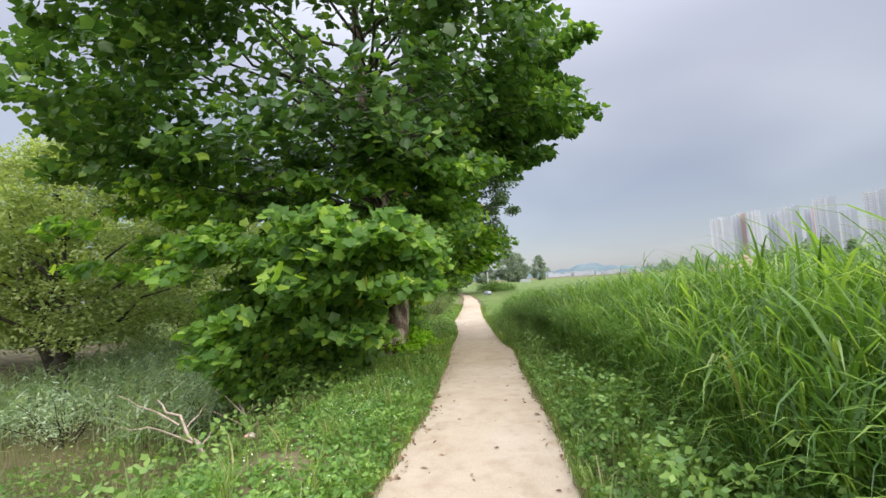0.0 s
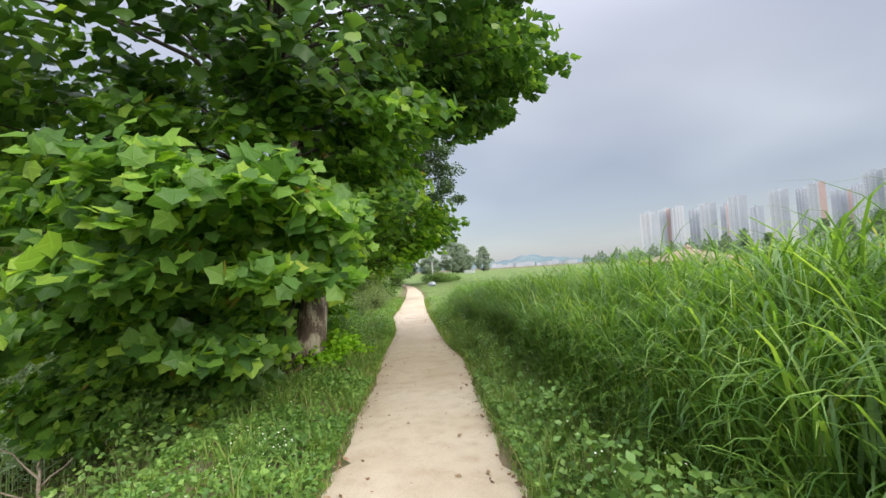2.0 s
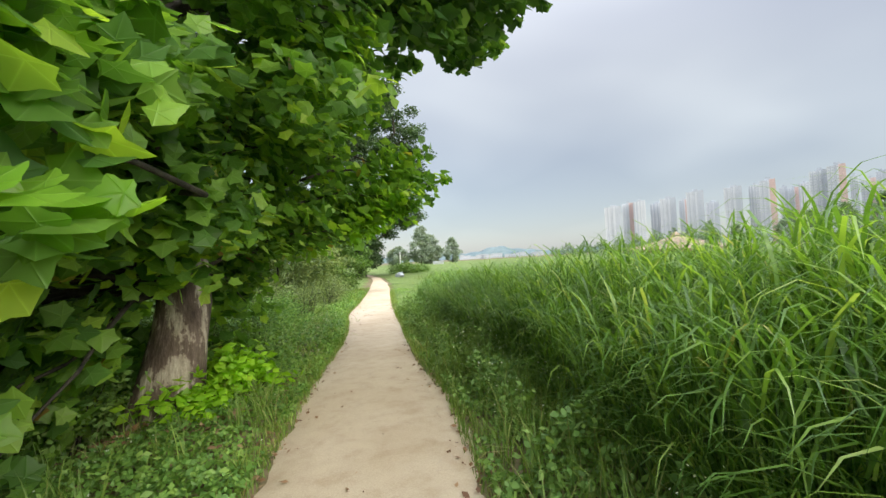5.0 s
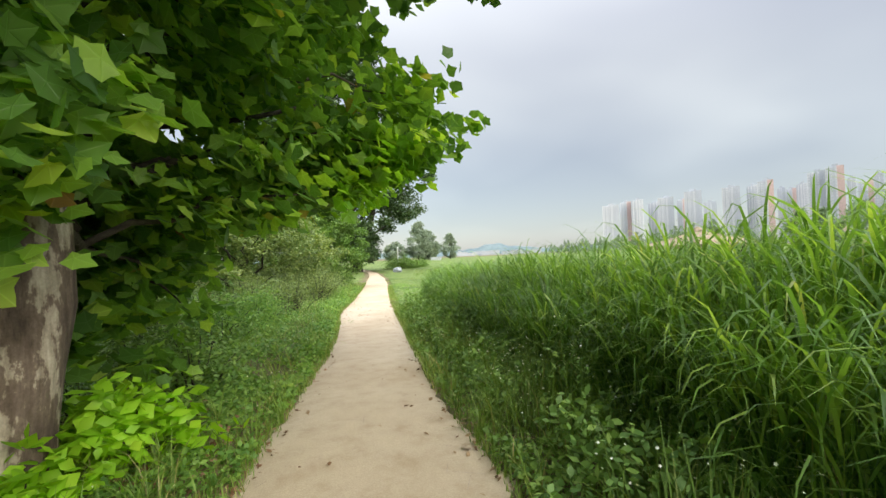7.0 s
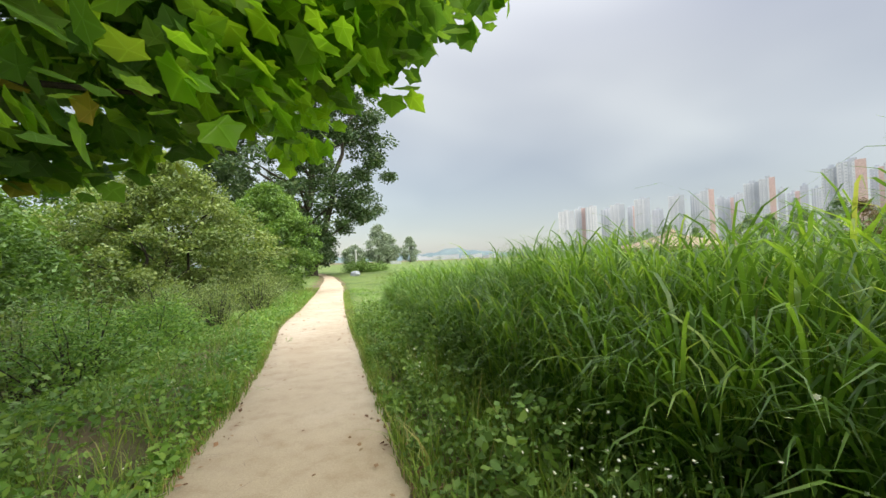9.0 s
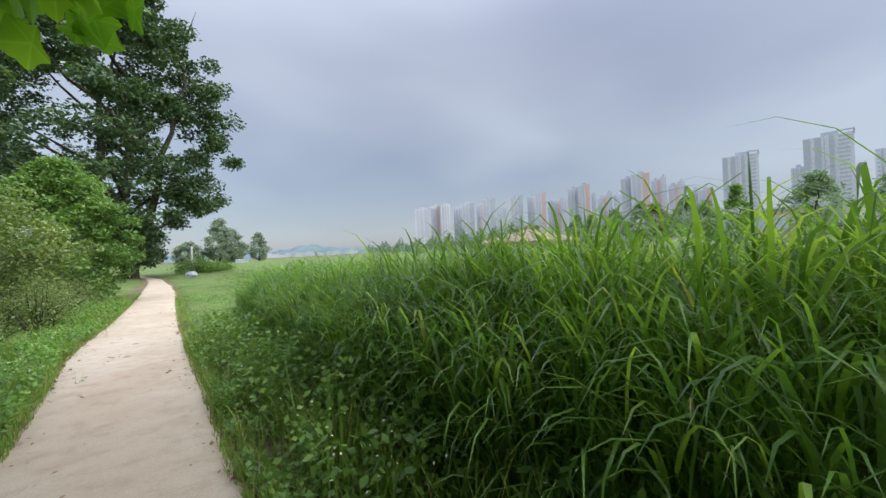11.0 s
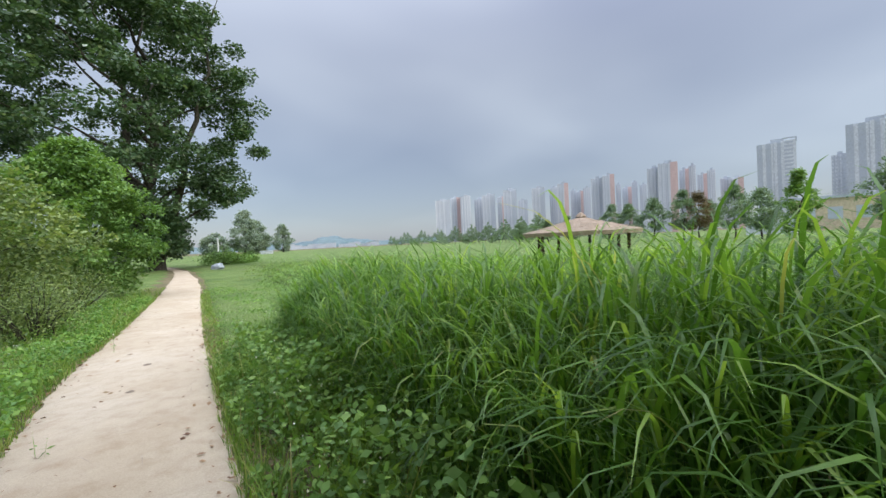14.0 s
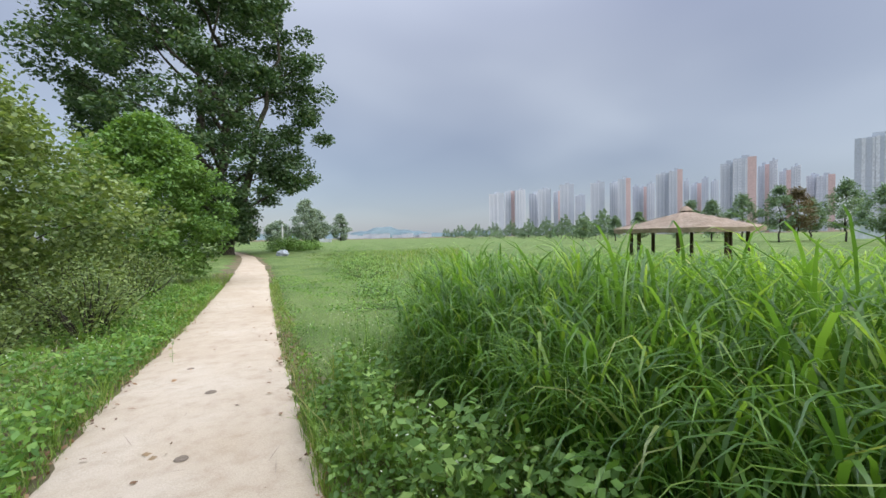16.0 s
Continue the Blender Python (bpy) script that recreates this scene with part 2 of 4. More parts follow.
def grid_mesh(name, verts, faces, mat, smooth=True, vein=None):
    """A mesh from arrays: verts (n, 3), faces (m, k)."""
    verts, faces = np.asarray(verts, np.float32), np.asarray(faces, np.int32)
    me = bpy.data.meshes.new(name)
    k = faces.shape[1]
    me.vertices.add(len(verts))
    me.vertices.foreach_set("co", verts.ravel())
    me.loops.add(faces.size)
    me.loops.foreach_set("vertex_index", faces.ravel())
    me.polygons.add(len(faces))
    me.polygons.foreach_set("loop_start", np.arange(0, faces.size, k, dtype=np.int32))
    me.polygons.foreach_set("use_smooth", np.full(len(faces), smooth))
    me.update(calc_edges=True)
    if vein is not None:
        layer = me.attributes.new("vein", "FLOAT", "POINT")
        layer.data.foreach_set("value", np.tile(np.asarray(vein, np.float32), len(verts) // len(vein)))
    me.materials.append(M[mat])
    return me


def put(name, me, parent=None, label="", category="", group="", kind=""):
    ob = new(name, me)
    if parent is not None:
        ob.parent = parent
    return tagged(ob, label, category, group, kind)


def part(name, bm, material, parent, label=""):
    """A bmesh as one mesh object under a thing or a part."""
    me = bpy.data.meshes.new(name)
    bm.to_mesh(me)
    bm.free()
    me.materials.append(M[material])
    return put(name, me, parent, label)


def thing(name, x, y, z, label, category, group="", kind=""):
    e = new(name)
    e.location = (x, y, z)
    return tagged(e, label, category, group, kind)


def blades(base, length, width, azim, lean, curl, segs=5):
    """Grass blades as tapered strips that bend over. All arguments but segs are arrays."""
    n = len(base)
    t = np.linspace(0, 1, segs + 1)
    ang = lean[:, None] + curl[:, None] * t[None, :] ** 1.5
    dl = (length / segs)[:, None]
    hor = np.concatenate([np.zeros((n, 1)), np.cumsum(np.sin(ang[:, :-1]) * dl, 1)], 1)
    ver = np.concatenate([np.zeros((n, 1)), np.cumsum(np.cos(ang[:, :-1]) * dl, 1)], 1)
    cx, sx = np.cos(azim)[:, None], np.sin(azim)[:, None]
    mid = np.stack([base[:, 0:1] + cx * hor, base[:, 1:2] + sx * hor, base[:, 2:3] + ver], 2)
    w = width[:, None] * 0.5 * (np.minimum(1, 0.55 + 1.5 * t) * (1 - t ** 2.2) + 0.03)[None, :]
    side = np.stack([-sx * w, cx * w, np.zeros_like(w)], 2)
    v = np.stack([mid - side, mid + side], 2).reshape(-1, 3)
    i = (np.arange(n) * 2 * (segs + 1))[:, None] + np.arange(segs)[None, :] * 2
    f = np.stack([i, i + 1, i + 3, i + 2], 2).reshape(-1, 4)
    return v, f


def turns(n, tilt, up=None):
    """Random rotations: any heading, leaning from flat by about tilt radians."""
    a, b, c = rng.uniform(0, 2 * np.pi, n), rng.normal(0, tilt, n), rng.normal(0, tilt, n)
    ca, sa, cb, sb, cc, sc = np.cos(a), np.sin(a), np.cos(b), np.sin(b), np.cos(c), np.sin(c)
    z, o = np.zeros(n), np.ones(n)
    ra = np.stack([ca, -sa, z, sa, ca, z, z, z, o], 1).reshape(-1, 3, 3)
    rb = np.stack([o, z, z, z, cb, -sb, z, sb, cb], 1).reshape(-1, 3, 3)
    rc = np.stack([cc, z, sc, z, o, z, -sc, z, cc], 1).reshape(-1, 3, 3)
    return ra @ rb @ rc


def lobed_leaf():
    """A plane tree leaf: five toothed lobes, pleated along the veins, stalk at the origin."""
    ang = np.array([-158, -138, -122, -106, -92, -80, -68, -56, -44, -32, -20, -9, 0, 9, 20, 32, 44, 56, 68, 80, 92, 106, 122, 138, 158]) * np.pi / 180
    half = np.array([0.36, 0.56, 0.68, 0.60, 0.62, 0.80, 0.92, 0.82, 0.72, 0.78, 0.82, 0.94])
    rad = np.concatenate([half, [1.08], half[::-1]])
    vein = np.concatenate([[0, 0.5, 1, 0.4, 0.1, 0.6, 1, 0.5, 0, 0.1, 0.3, 0.6], [1]])
    vein = np.concatenate([vein, vein[-2::-1]])
    x, y = rad * np.cos(ang), rad * np.sin(ang)
    z = -0.10 * np.abs(y) - 0.2 * np.maximum(x, 0) ** 2 + 0.09 * (vein - 0.5)
    v = np.concatenate([[[0, 0, 0.03]], np.stack([x, y, z], 1)])
    v[:, 0] += 0.36
    k = len(ang)
    f = np.array([[0, i + 1, i + 2] for i in range(k - 1)] + [[0, k, 1]])
    return v * 0.62, f


def broad_leaf():
    """The lobed leaf with its main points alone, for the joined sprays."""
    half_a, half_r, half_v = np.array([158, 122, 92, 68, 44, 20]), np.array([0.36, 0.68, 0.62, 0.92, 0.7, 0.84]), np.array([0, 1, 0, 1, 0, 0.3])
    ang = np.concatenate([-half_a, [0], half_a[::-1]]) * np.pi / 180
    rad, vein = np.concatenate([half_r, [1.08], half_r[::-1]]), np.concatenate([half_v, [1], half_v[::-1]])
    x, y = rad * np.cos(ang), rad * np.sin(ang)
    z = -0.10 * np.abs(y) - 0.2 * np.maximum(x, 0) ** 2 + 0.09 * (vein - 0.5)
    v = np.concatenate([[[0, 0, 0.03]], np.stack([x, y, z], 1)])
    v[:, 0] += 0.36
    k = len(ang)
    return v * 0.62, np.array([[0, i + 1, i + 2] for i in range(k - 1)] + [[0, k, 1]])


BROAD_VEIN = np.array([1, 0, 1, 0, 1, 0, 0.3, 1, 0.3, 0, 1, 0, 1, 0])
LOBE_VEIN = np.concatenate([[1], [0, 0.3, 1, 0.3, 0, 0.4, 1, 0.4, 0, 0.1, 0.3, 0.7], [1], [0.7, 0.3, 0.1, 0, 0.4, 1, 0.4, 0, 0.3, 1, 0.3, 0]])
PLAIN_VEIN = np.array([1, 0.2, 1, 0, 1, 0, 1, 0.2])


def plain_lobed_leaf():
    """The same leaf with fewer points, for boughs high up."""
    ang = np.array([-140, -75, -40, 0, 40, 75, 140]) * np.pi / 180
    rad = np.array([0.6, 0.9, 0.7, 1.06, 0.7, 0.9, 0.6])
    x, y = rad * np.cos(ang) + 0.36, rad * np.sin(ang)
    v = np.concatenate([[[0.36, 0, 0.04]], np.stack([x, y, -0.18 * np.abs(y) - 0.08 * x], 1)])
    return v * 0.62, np.array([[0, i + 1, i + 2] for i in range(6)] + [[0, 7, 1]])


def simple_leaf(width=0.5, droop=0.15):
    v = np.array([[0, 0, 0], [0.45, width / 2, -droop * 0.2], [1, 0, -droop], [0.45, -width / 2, -droop * 0.2], [0.5, 0, 0.05]], float)
    return v, np.array([[0, 4, 1], [4, 2, 1], [0, 3, 4], [3, 2, 4]])


def flat_leaf(width=0.5):
    return np.array([[0, 0, 0], [0.5, width / 2, -0.03], [1, 0, -0.12], [0.5, -width / 2, -0.03]], float), np.array([[0, 3, 2, 1]])


def scattered(shape, pos, size, rot):
    v, f = shape
    n = len(pos)
    out = np.einsum("nij,kj->nki", rot, v) * size[:, None, None] + pos[:, None, :]
    return out.reshape(-1, 3), (f[None] + (np.arange(n) * len(v))[:, None, None]).reshape(-1, f.shape[1])


def joined(pieces):
    vs, fs, k = [], [], 0
    for v, f in pieces:
        vs.append(v)
        fs.append(f + k)
        k += len(v)
    return np.concatenate(vs), np.concatenate(fs)


def tube(points, radii, sides=7):
    """A bent, tapered limb round a line of points."""
    p = np.asarray(points, float)
    d = np.gradient(p, axis=0)
    d /= np.linalg.norm(d, axis=1)[:, None] + 1e-9
    ref = np.where(np.abs(d[:, 2:3]) > 0.9, [[1.0, 0, 0]], [[0, 0, 1.0]])
    u = np.cross(d, ref)
    u /= np.linalg.norm(u, axis=1)[:, None] + 1e-9
    w = np.cross(d, u)
    a = np.linspace(0, 2 * np.pi, sides, endpoint=False)
    r = np.asarray(radii)[:, None, None]
    ring = p[:, None, :] + r * (np.cos(a)[None, :, None] * u[:, None, :] + np.sin(a)[None, :, None] * w[:, None, :])
    n = len(p)
    i, j = np.meshgrid(np.arange(n - 1), np.arange(sides), indexing="ij")
    f = np.stack([i * sides + j, i * sides + (j + 1) % sides, (i + 1) * sides + (j + 1) % sides, (i + 1) * sides + j], 2)
    return ring.reshape(-1, 3), f.reshape(-1, 4)


def limb(a, b, ra, rb, bow=0.15, n=6, sides=6):
    a, b = np.asarray(a, float), np.asarray(b, float)
    t = np.linspace(0, 1, n)[:, None]
    span = np.linalg.norm(b - a)
    p = a + (b - a) * t + np.sin(np.pi * t) * np.array([0, 0, bow * span]) + rng.normal(0, 0.025 * span, (n, 3)) * np.sin(np.pi * t)
    return tube(p, np.linspace(ra, rb, n), sides)


# ---- the lie of the land ----
LEFT_Y = [-30, -10, 3.5, 5.4, 9.2, 12.2, 13.3, 15, 17, 19.5, 21.4, 23, 25.5, 28, 32, 37, 46, 52, 64, 80]
LEFT_X = [-11, -5.0, -0.88, -0.28, 0.6, 1.24, 1.5, 1.92, 2.33, 2.7, 2.95, 3.28, 3.92, 4.53, 5.5, 6.7, 8.7, 10.0, 12.2, 13.5]
RIGHT_Y = [-30, -10, 3.1, 4.25, 7, 8.2, 10.3, 11.6, 12.5, 13.2, 14.5, 17.2, 19.7, 21.5, 24.5, 30, 34.6, 44.7, 60, 80]
RIGHT_X = [-9.3, -3.3, 0.8, 1.14, 1.8, 2.13, 2.7, 2.9, 3.04, 3.17, 3.42, 4.0, 4.5, 4.9, 5.55, 6.8, 7.9, 10.1, 12.8, 14.6]


def left_edge(y):
    return np.interp(y, LEFT_Y, LEFT_X)


def right_edge(y):
    return np.interp(y, RIGHT_Y, RIGHT_X)


def path_z(y):
    return np.interp(y, [-30, -10, 0, 4, 7, 10, 14, 18, 22, 27, 60, 400], [0.6, 0.25, -0.02, -0.13, -0.22, -0.32, -0.46, -0.54, -0.64, -0.74, -0.72, -0.8])


def smooth(a, b, v):
    t = np.clip((v - a) / (b - a), 0, 1)
    return t * t * (3 - 2 * t)


def wave(x, y):
    return 0.5 * (np.sin(1.3 * x + 0.7 * y) * np.sin(0.9 * y - 0.5 * x + 1) + 0.6 * np.sin(2.9 * x - 1.7 * y + 2) * np.sin(2.3 * y + 0.4))


def ground_z(x, y):
    """Height of the ground: level beside the path, a bank falling away to the low meadow on the river side."""
    x, y = np.asarray(x, float), np.asarray(y, float)
    dl, dr = left_edge(y) - x, x - right_edge(y)
    z = path_z(y)
    bank = np.interp(y, [-10, 14, 24, 40, 60], [1.7, 1.5, 0.9, 0.5, 0.1])
    z = z - bank * smooth(1.1, 5.0, dl)
    off = np.maximum(np.maximum(dl, dr), 0)
    z = z + 0.05 * smooth(0.0, 0.5, off) + 0.07 * wave(x, y) * smooth(0.2, 1.2, off)
    return z


def sheet(name, xs, ys, zf, mat):
    X, Y = np.meshgrid(xs, ys)
    v = np.stack([X, Y, zf(X, Y)], 2).reshape(-1, 3)
    nx, ny = len(xs), len(ys)
    i, j = np.meshgrid(np.arange(ny - 1), np.arange(nx - 1), indexing="ij")
    a = (i * nx + j).ravel()
    return grid_mesh(name, v, np.stack([a, a + 1, a + 1 + nx, a + nx], 1), mat)


gx = np.concatenate([np.geomspace(-4000, -24, 24), np.arange(-22, 24, 0.4), np.geomspace(25, 4000, 26)])
gy = np.concatenate([np.geomspace(-4000, -14, 20), np.arange(-12, 50, 0.4), np.geomspace(52, 4000, 28)])
put("ground", sheet("ground", gx, gy, ground_z, "soil"), label="dark green weedy earth falling to a low meadow", kind="structure")

# the trodden path, a little proud of the ground, with a ragged edge
ys = np.concatenate([np.arange(-14, 30, 0.08), np.arange(30, 80, 0.4)])


def rag(y, k):
    """An uneven edge without a beat: random offsets at two spacings."""
    r = np.random.default_rng(int(k))
    g1, g2 = np.arange(-16, 84, 0.75), np.arange(-16, 84, 0.16)
    return np.interp(y, g1, r.normal(0, 0.035, len(g1))) + np.interp(y, g2, r.normal(0, 0.03, len(g2)))


us = np.linspace(0, 1, 15)
LX, RX = left_edge(ys) + rag(ys, 1.0), right_edge(ys) + rag(ys, 4.0)
PX = LX[:, None] + (RX - LX)[:, None] * us[None, :]
PY = np.repeat(ys[:, None], len(us), 1)
PZ = path_z(PY) + 0.035 - 0.05 * np.abs(2 * us[None, :] - 1) ** 6 + 0.006 * wave(3 * PX, 2 * PY)
pv = np.stack([PX, PY, PZ], 2).reshape(-1, 3)
i, j = np.meshgrid(np.arange(len(ys) - 1), np.arange(len(us) - 1), indexing="ij")
a = (i * len(us) + j).ravel()
put("path", grid_mesh("path", pv, np.stack([a, a + 1, a + 1 + len(us), a + len(us)], 1), "packed_sand"), label="pale sandy trodden footpath with ragged weedy edges", kind="structure")


def on_ground(x, y):
    return np.stack([x, y, ground_z(x, y) - 0.01], 1)


def strew(n, xf, y0, y1):
    """Random places along the path: xf gives x from y and a random share."""
    y = rng.uniform(y0, y1, n)
    return xf(y, rng.uniform(0, 1, n)), y


# ---- tall grass ----
def stand_height(x, y):
    h = np.interp(y, [-5, 4, 8, 13, 17, 22, 30], [1.72, 1.66, 1.5, 1.37, 1.25, 1.2, 1.0])
    return h * (1 + 0.08 * wave(1.1 * x, 1.1 * y)) * (1 - 0.19 * smooth(2.0, 5.0, x - right_edge(y)))


def tall_grass(n, d0, d1, y0, y1, seg, name, label):
    """Culms with arching leaves; d is the distance from the path's edge."""
    x, y = strew(n, lambda y, s: right_edge(y) + d0 + (d1 - d0) * s ** 1.15, y0, y1)
    inside = y < 21.2 + 1.2 * np.maximum(x - 6.3, 0) + 0.5 * np.sin(3 * x)
    x, y = x[inside], y[inside]
    n = len(x)
    d = x - right_edge(y)
    h = stand_height(x, y) * (0.62 + 0.38 * smooth(0.6, 1.7, d)) * rng.uniform(0.75, 1.08, n)
    out = []
    base = on_ground(x, y)
    az = rng.uniform(0, 2 * np.pi, n)
    out.append(blades(base, h * 0.85, np.full(n, 0.009), az, rng.normal(0, 0.05, n), rng.uniform(0, 0.25, n), seg))
    for k in range(6 if seg > 4 else 5):
        f = rng.uniform(0.1, 0.95, n) if k else np.full(n, 0.82)
        b = base.copy()
        b[:, 2] += h * f * 0.86
        b[:, :2] += rng.normal(0, 0.03, (n, 2))
        ln = (0.30 + 0.28 * h) * rng.uniform(0.7, 1.4, n)
        a2 = rng.uniform(0, 2 * np.pi, n)
        toward = rng.uniform(0, 1, n) < 0.4
        a2 = np.where(toward, np.pi + rng.normal(0, 0.9, n), a2)
        arch = rng.uniform(0, 1, n)
        curl = np.where(arch < 0.9, rng.uniform(1.7, 3.2, n), rng.uniform(0.4, 1.4, n))
        ln = np.where(arch < 0.9, ln, 0.6 * ln)
        out.append(blades(b, ln, rng.uniform(0.009, 0.026, n), a2, rng.uniform(0.1, 0.55, n), curl, seg))
    v, f = joined(out)
    return put(name, grid_mesh(name, v, f, "reed_grass"), label=label, category="grass", kind="stuff")


tall_grass(8600, 0.85, 2.8, -2.5, 22.5, 5, "tall_grass_edge", "dense tall green reed grass with arching blades beside the path")
tall_grass(6200, 2.4, 12.0, -3.0, 28.0, 4, "tall_grass_stand", "wide stand of tall bright green reed grass")


def field_grass():
    n = 36000
    y = 14 + 56 * rng.uniform(0, 1, n) ** 1.5
    share = rng.uniform(0, 1, n) ** 1.2
    x = right_edge(y) + 0.15 + (y * 0.9) * share
    fade = np.interp(y, [38, 66], [1.0, 0.12]) * np.interp(share, [0.6, 1.0], [1.0, 0.15])
    keep = y > 21.0 + 1.2 * np.maximum(x - 6.3, 0) + 0.5 * np.sin(3 * x)
    x, y, fade = x[keep], y[keep], fade[keep]
    n = len(x)
    far = np.clip((y - 20) / 30, 0, 1)
    h = np.interp(x - right_edge(y), [0.8, 3, 6, 12], [0.06, 0.12, 0.4, 0.75]) * rng.uniform(0.5, 1.35, n) * fade * (0.75 + 0.6 * np.clip(wave(0.45 * x, 0.45 * y) + 0.3, 0, 1))
    v, f = blades(on_ground(x, y), h, 0.015 + 0.03 * far, rng.uniform(0, 6.28, n), rng.uniform(0, 0.4, n), rng.uniform(0.2, 1.6, n), 2)
    put("field_grass", grid_mesh("field_grass", v, f, "verge_grass"), label="low bright green meadow grass beyond the reed grass", category="grass", kind="stuff")


field_grass()
lawn_x = np.concatenate([np.arange(3, 12, 0.25), np.arange(12, 60, 1.0), np.arange(60, 320, 8)])
lawn_y = np.concatenate([np.arange(-40, 18, 1.0), np.arange(18, 40, 0.4), np.arange(40, 60, 1.0), np.arange(60, 320, 8)])


def lawn_height(X, Y):
    d = X - right_edge(Y)
    return ground_z(X, Y) + 0.03 + np.where((d < 0.12) | ((Y < 20.5) & (d < 3)), -0.3, 0.0) + 0.08 * smooth(6, 14, d) * (1 + wave(X, Y))


put("meadow", sheet("meadow", lawn_x, lawn_y, lawn_height, "meadow"), label="broad mown green meadow reaching to the far trees", kind="structure")


far_x, far_y = np.concatenate([np.arange(-90, -20, 6.0), np.arange(-20, 16, 0.8)]), np.concatenate([np.arange(33, 80, 0.8), np.arange(80, 300, 8)])
put("river_meadow", sheet("river_meadow", far_x, far_y, lambda X, Y: ground_z(X, Y) + 0.035 - 0.4 * (X > left_edge(Y) - 0.25) * (Y < 82), "meadow"), label="rough green grass on the river side of the path", kind="structure")


# ---- verges ----
def verge_grass(n, side, y0, y1, reach, hmin, hmax, name, label, mat="verge_grass", power=1.5, start=0.0):
    if side < 0:
        x, y = strew(n, lambda y, s: left_edge(y) - start - reach * s ** power, y0, y1)
    else:
        x, y = strew(n, lambda y, s: right_edge(y) + start + reach * s ** power, y0, y1)
    n = len(x)
    v, f = blades(on_ground(x, y), rng.uniform(hmin, hmax, n) * (0.8 + 0.4 * wave(2 * x, 2 * y)), rng.uniform(0.005, 0.012, n), rng.uniform(0, 6.28, n), rng.uniform(0, 0.5, n), rng.uniform(0.2, 1.8, n), 2)
    put(name, grid_mesh(name, v, f, mat), label=label, category="grass", kind="stuff")


verge_grass(11000, -1, -2, 40, 2.2, 0.07, 0.26, "verge_grass_river_side", "short green verge grass along the footpath", start=-0.07, power=1.9)
verge_grass(9000, 1, 20.5, 42, 3.0, 0.04, 0.12, "lawn_grass_meadow_side", "short olive-green grass between footpath and field", start=-0.05, power=1.2)
verge_grass(6500, 1, -2, 21.5, 0.9, 0.35, 0.8, "thin_stalk_grass", "thin yellow-green grass stalks at the foot of the reeds", start=0.3, power=1.0)
verge_grass(8000, 1, -3, 21.5, 1.4, 0.08, 0.34, "verge_grass_meadow_side", "short green verge grass between footpath and reeds", start=-0.07, power=1.9)
verge_grass(16000, -1, 0, 32, 12.0, 0.2, 0.6, "bank_grass", "rough olive and brown grass on the river bank", "bank_blade", 0.9, 1.7)


def tufts(n, side, y0, y1, d0, d1, hmin, hmax, name, label):
    """Fountain-like grass tufts, each of many blades from one root."""
    x, y = strew(n, lambda y, s: (left_edge(y) - d0 - (d1 - d0) * s) if side < 0 else (right_edge(y) + d0 + (d1 - d0) * s), y0, y1)
    k = 18
    base = np.repeat(on_ground(x, y), k, 0)
    base[:, :2] += rng.normal(0, 0.03, (n * k, 2))
    h = np.repeat(rng.uniform(hmin, hmax, n), k) * rng.uniform(0.6, 1.1, n * k)
    v, f = blades(base, h, rng.uniform(0.005, 0.012, n * k), rng.uniform(0, 6.28, n * k), rng.uniform(0.05, 0.6, n * k), rng.uniform(0.5, 2.4, n * k), 4)
    put(name, grid_mesh(name, v, f, "verge_grass"), label=label, category="grass", kind="stuff")


verge_grass(10000, -1, 1, 11, 11.0, 0.3, 0.75, "bank_tall_grass", "long olive and straw-brown grass on the river bank", "bank_blade", 0.8, 2.2)
tufts(420, -1, 1, 36, -0.06, 1.6, 0.25, 0.6, "grass_tufts_river_side", "loose arching grass tufts on the verge")
tufts(320, 1, 1, 21.5, -0.04, 1.2, 0.25, 0.6, "grass_tufts_meadow_side", "loose arching grass tufts before the reed grass")
verge_grass(11000, -1, 0, 34, 0.32, 0.05, 0.2, "edge_grass_river_side", "fine grass creeping over the path's edge", start=-0.12, power=1.0)
verge_grass(11000, 1, 0, 34, 0.32, 0.05, 0.2, "edge_grass_meadow_side", "fine grass creeping over the path's edge", start=-0.12, power=1.0)


def ground_cover(n, side, y0, y1, reach, size, rise, name, label, mat, start=0.0, power=1.2, shape=None):
    sgn = -1 if side < 0 else 1
    x, y = strew(n, lambda y, s: (left_edge(y) if side < 0 else right_edge(y)) + sgn * (start + reach * s ** power), y0, y1)
    clump = wave(1.7 * x + 3, 1.7 * y) + 0.6 * wave(4.3 * x, 4.3 * y + 1)
    keep = clump + rng.normal(0, 0.25, n) > -0.25
    x, y, clump = x[keep], y[keep], clump[keep]
    n = len(x)
    p = on_ground(x, y)
    p[:, 2] += rise * (0.4 + 0.9 * np.clip(clump + 0.4, 0, 1)) * rng.uniform(0.15, 1.0, n)
    v, f = scattered(shape or flat_leaf(0.62), p, rng.uniform(0.5, 1.5, n) * size, turns(n, 0.65))
    put(name, grid_mesh(name, v, f, mat), label=label, category="weeds", kind="stuff")


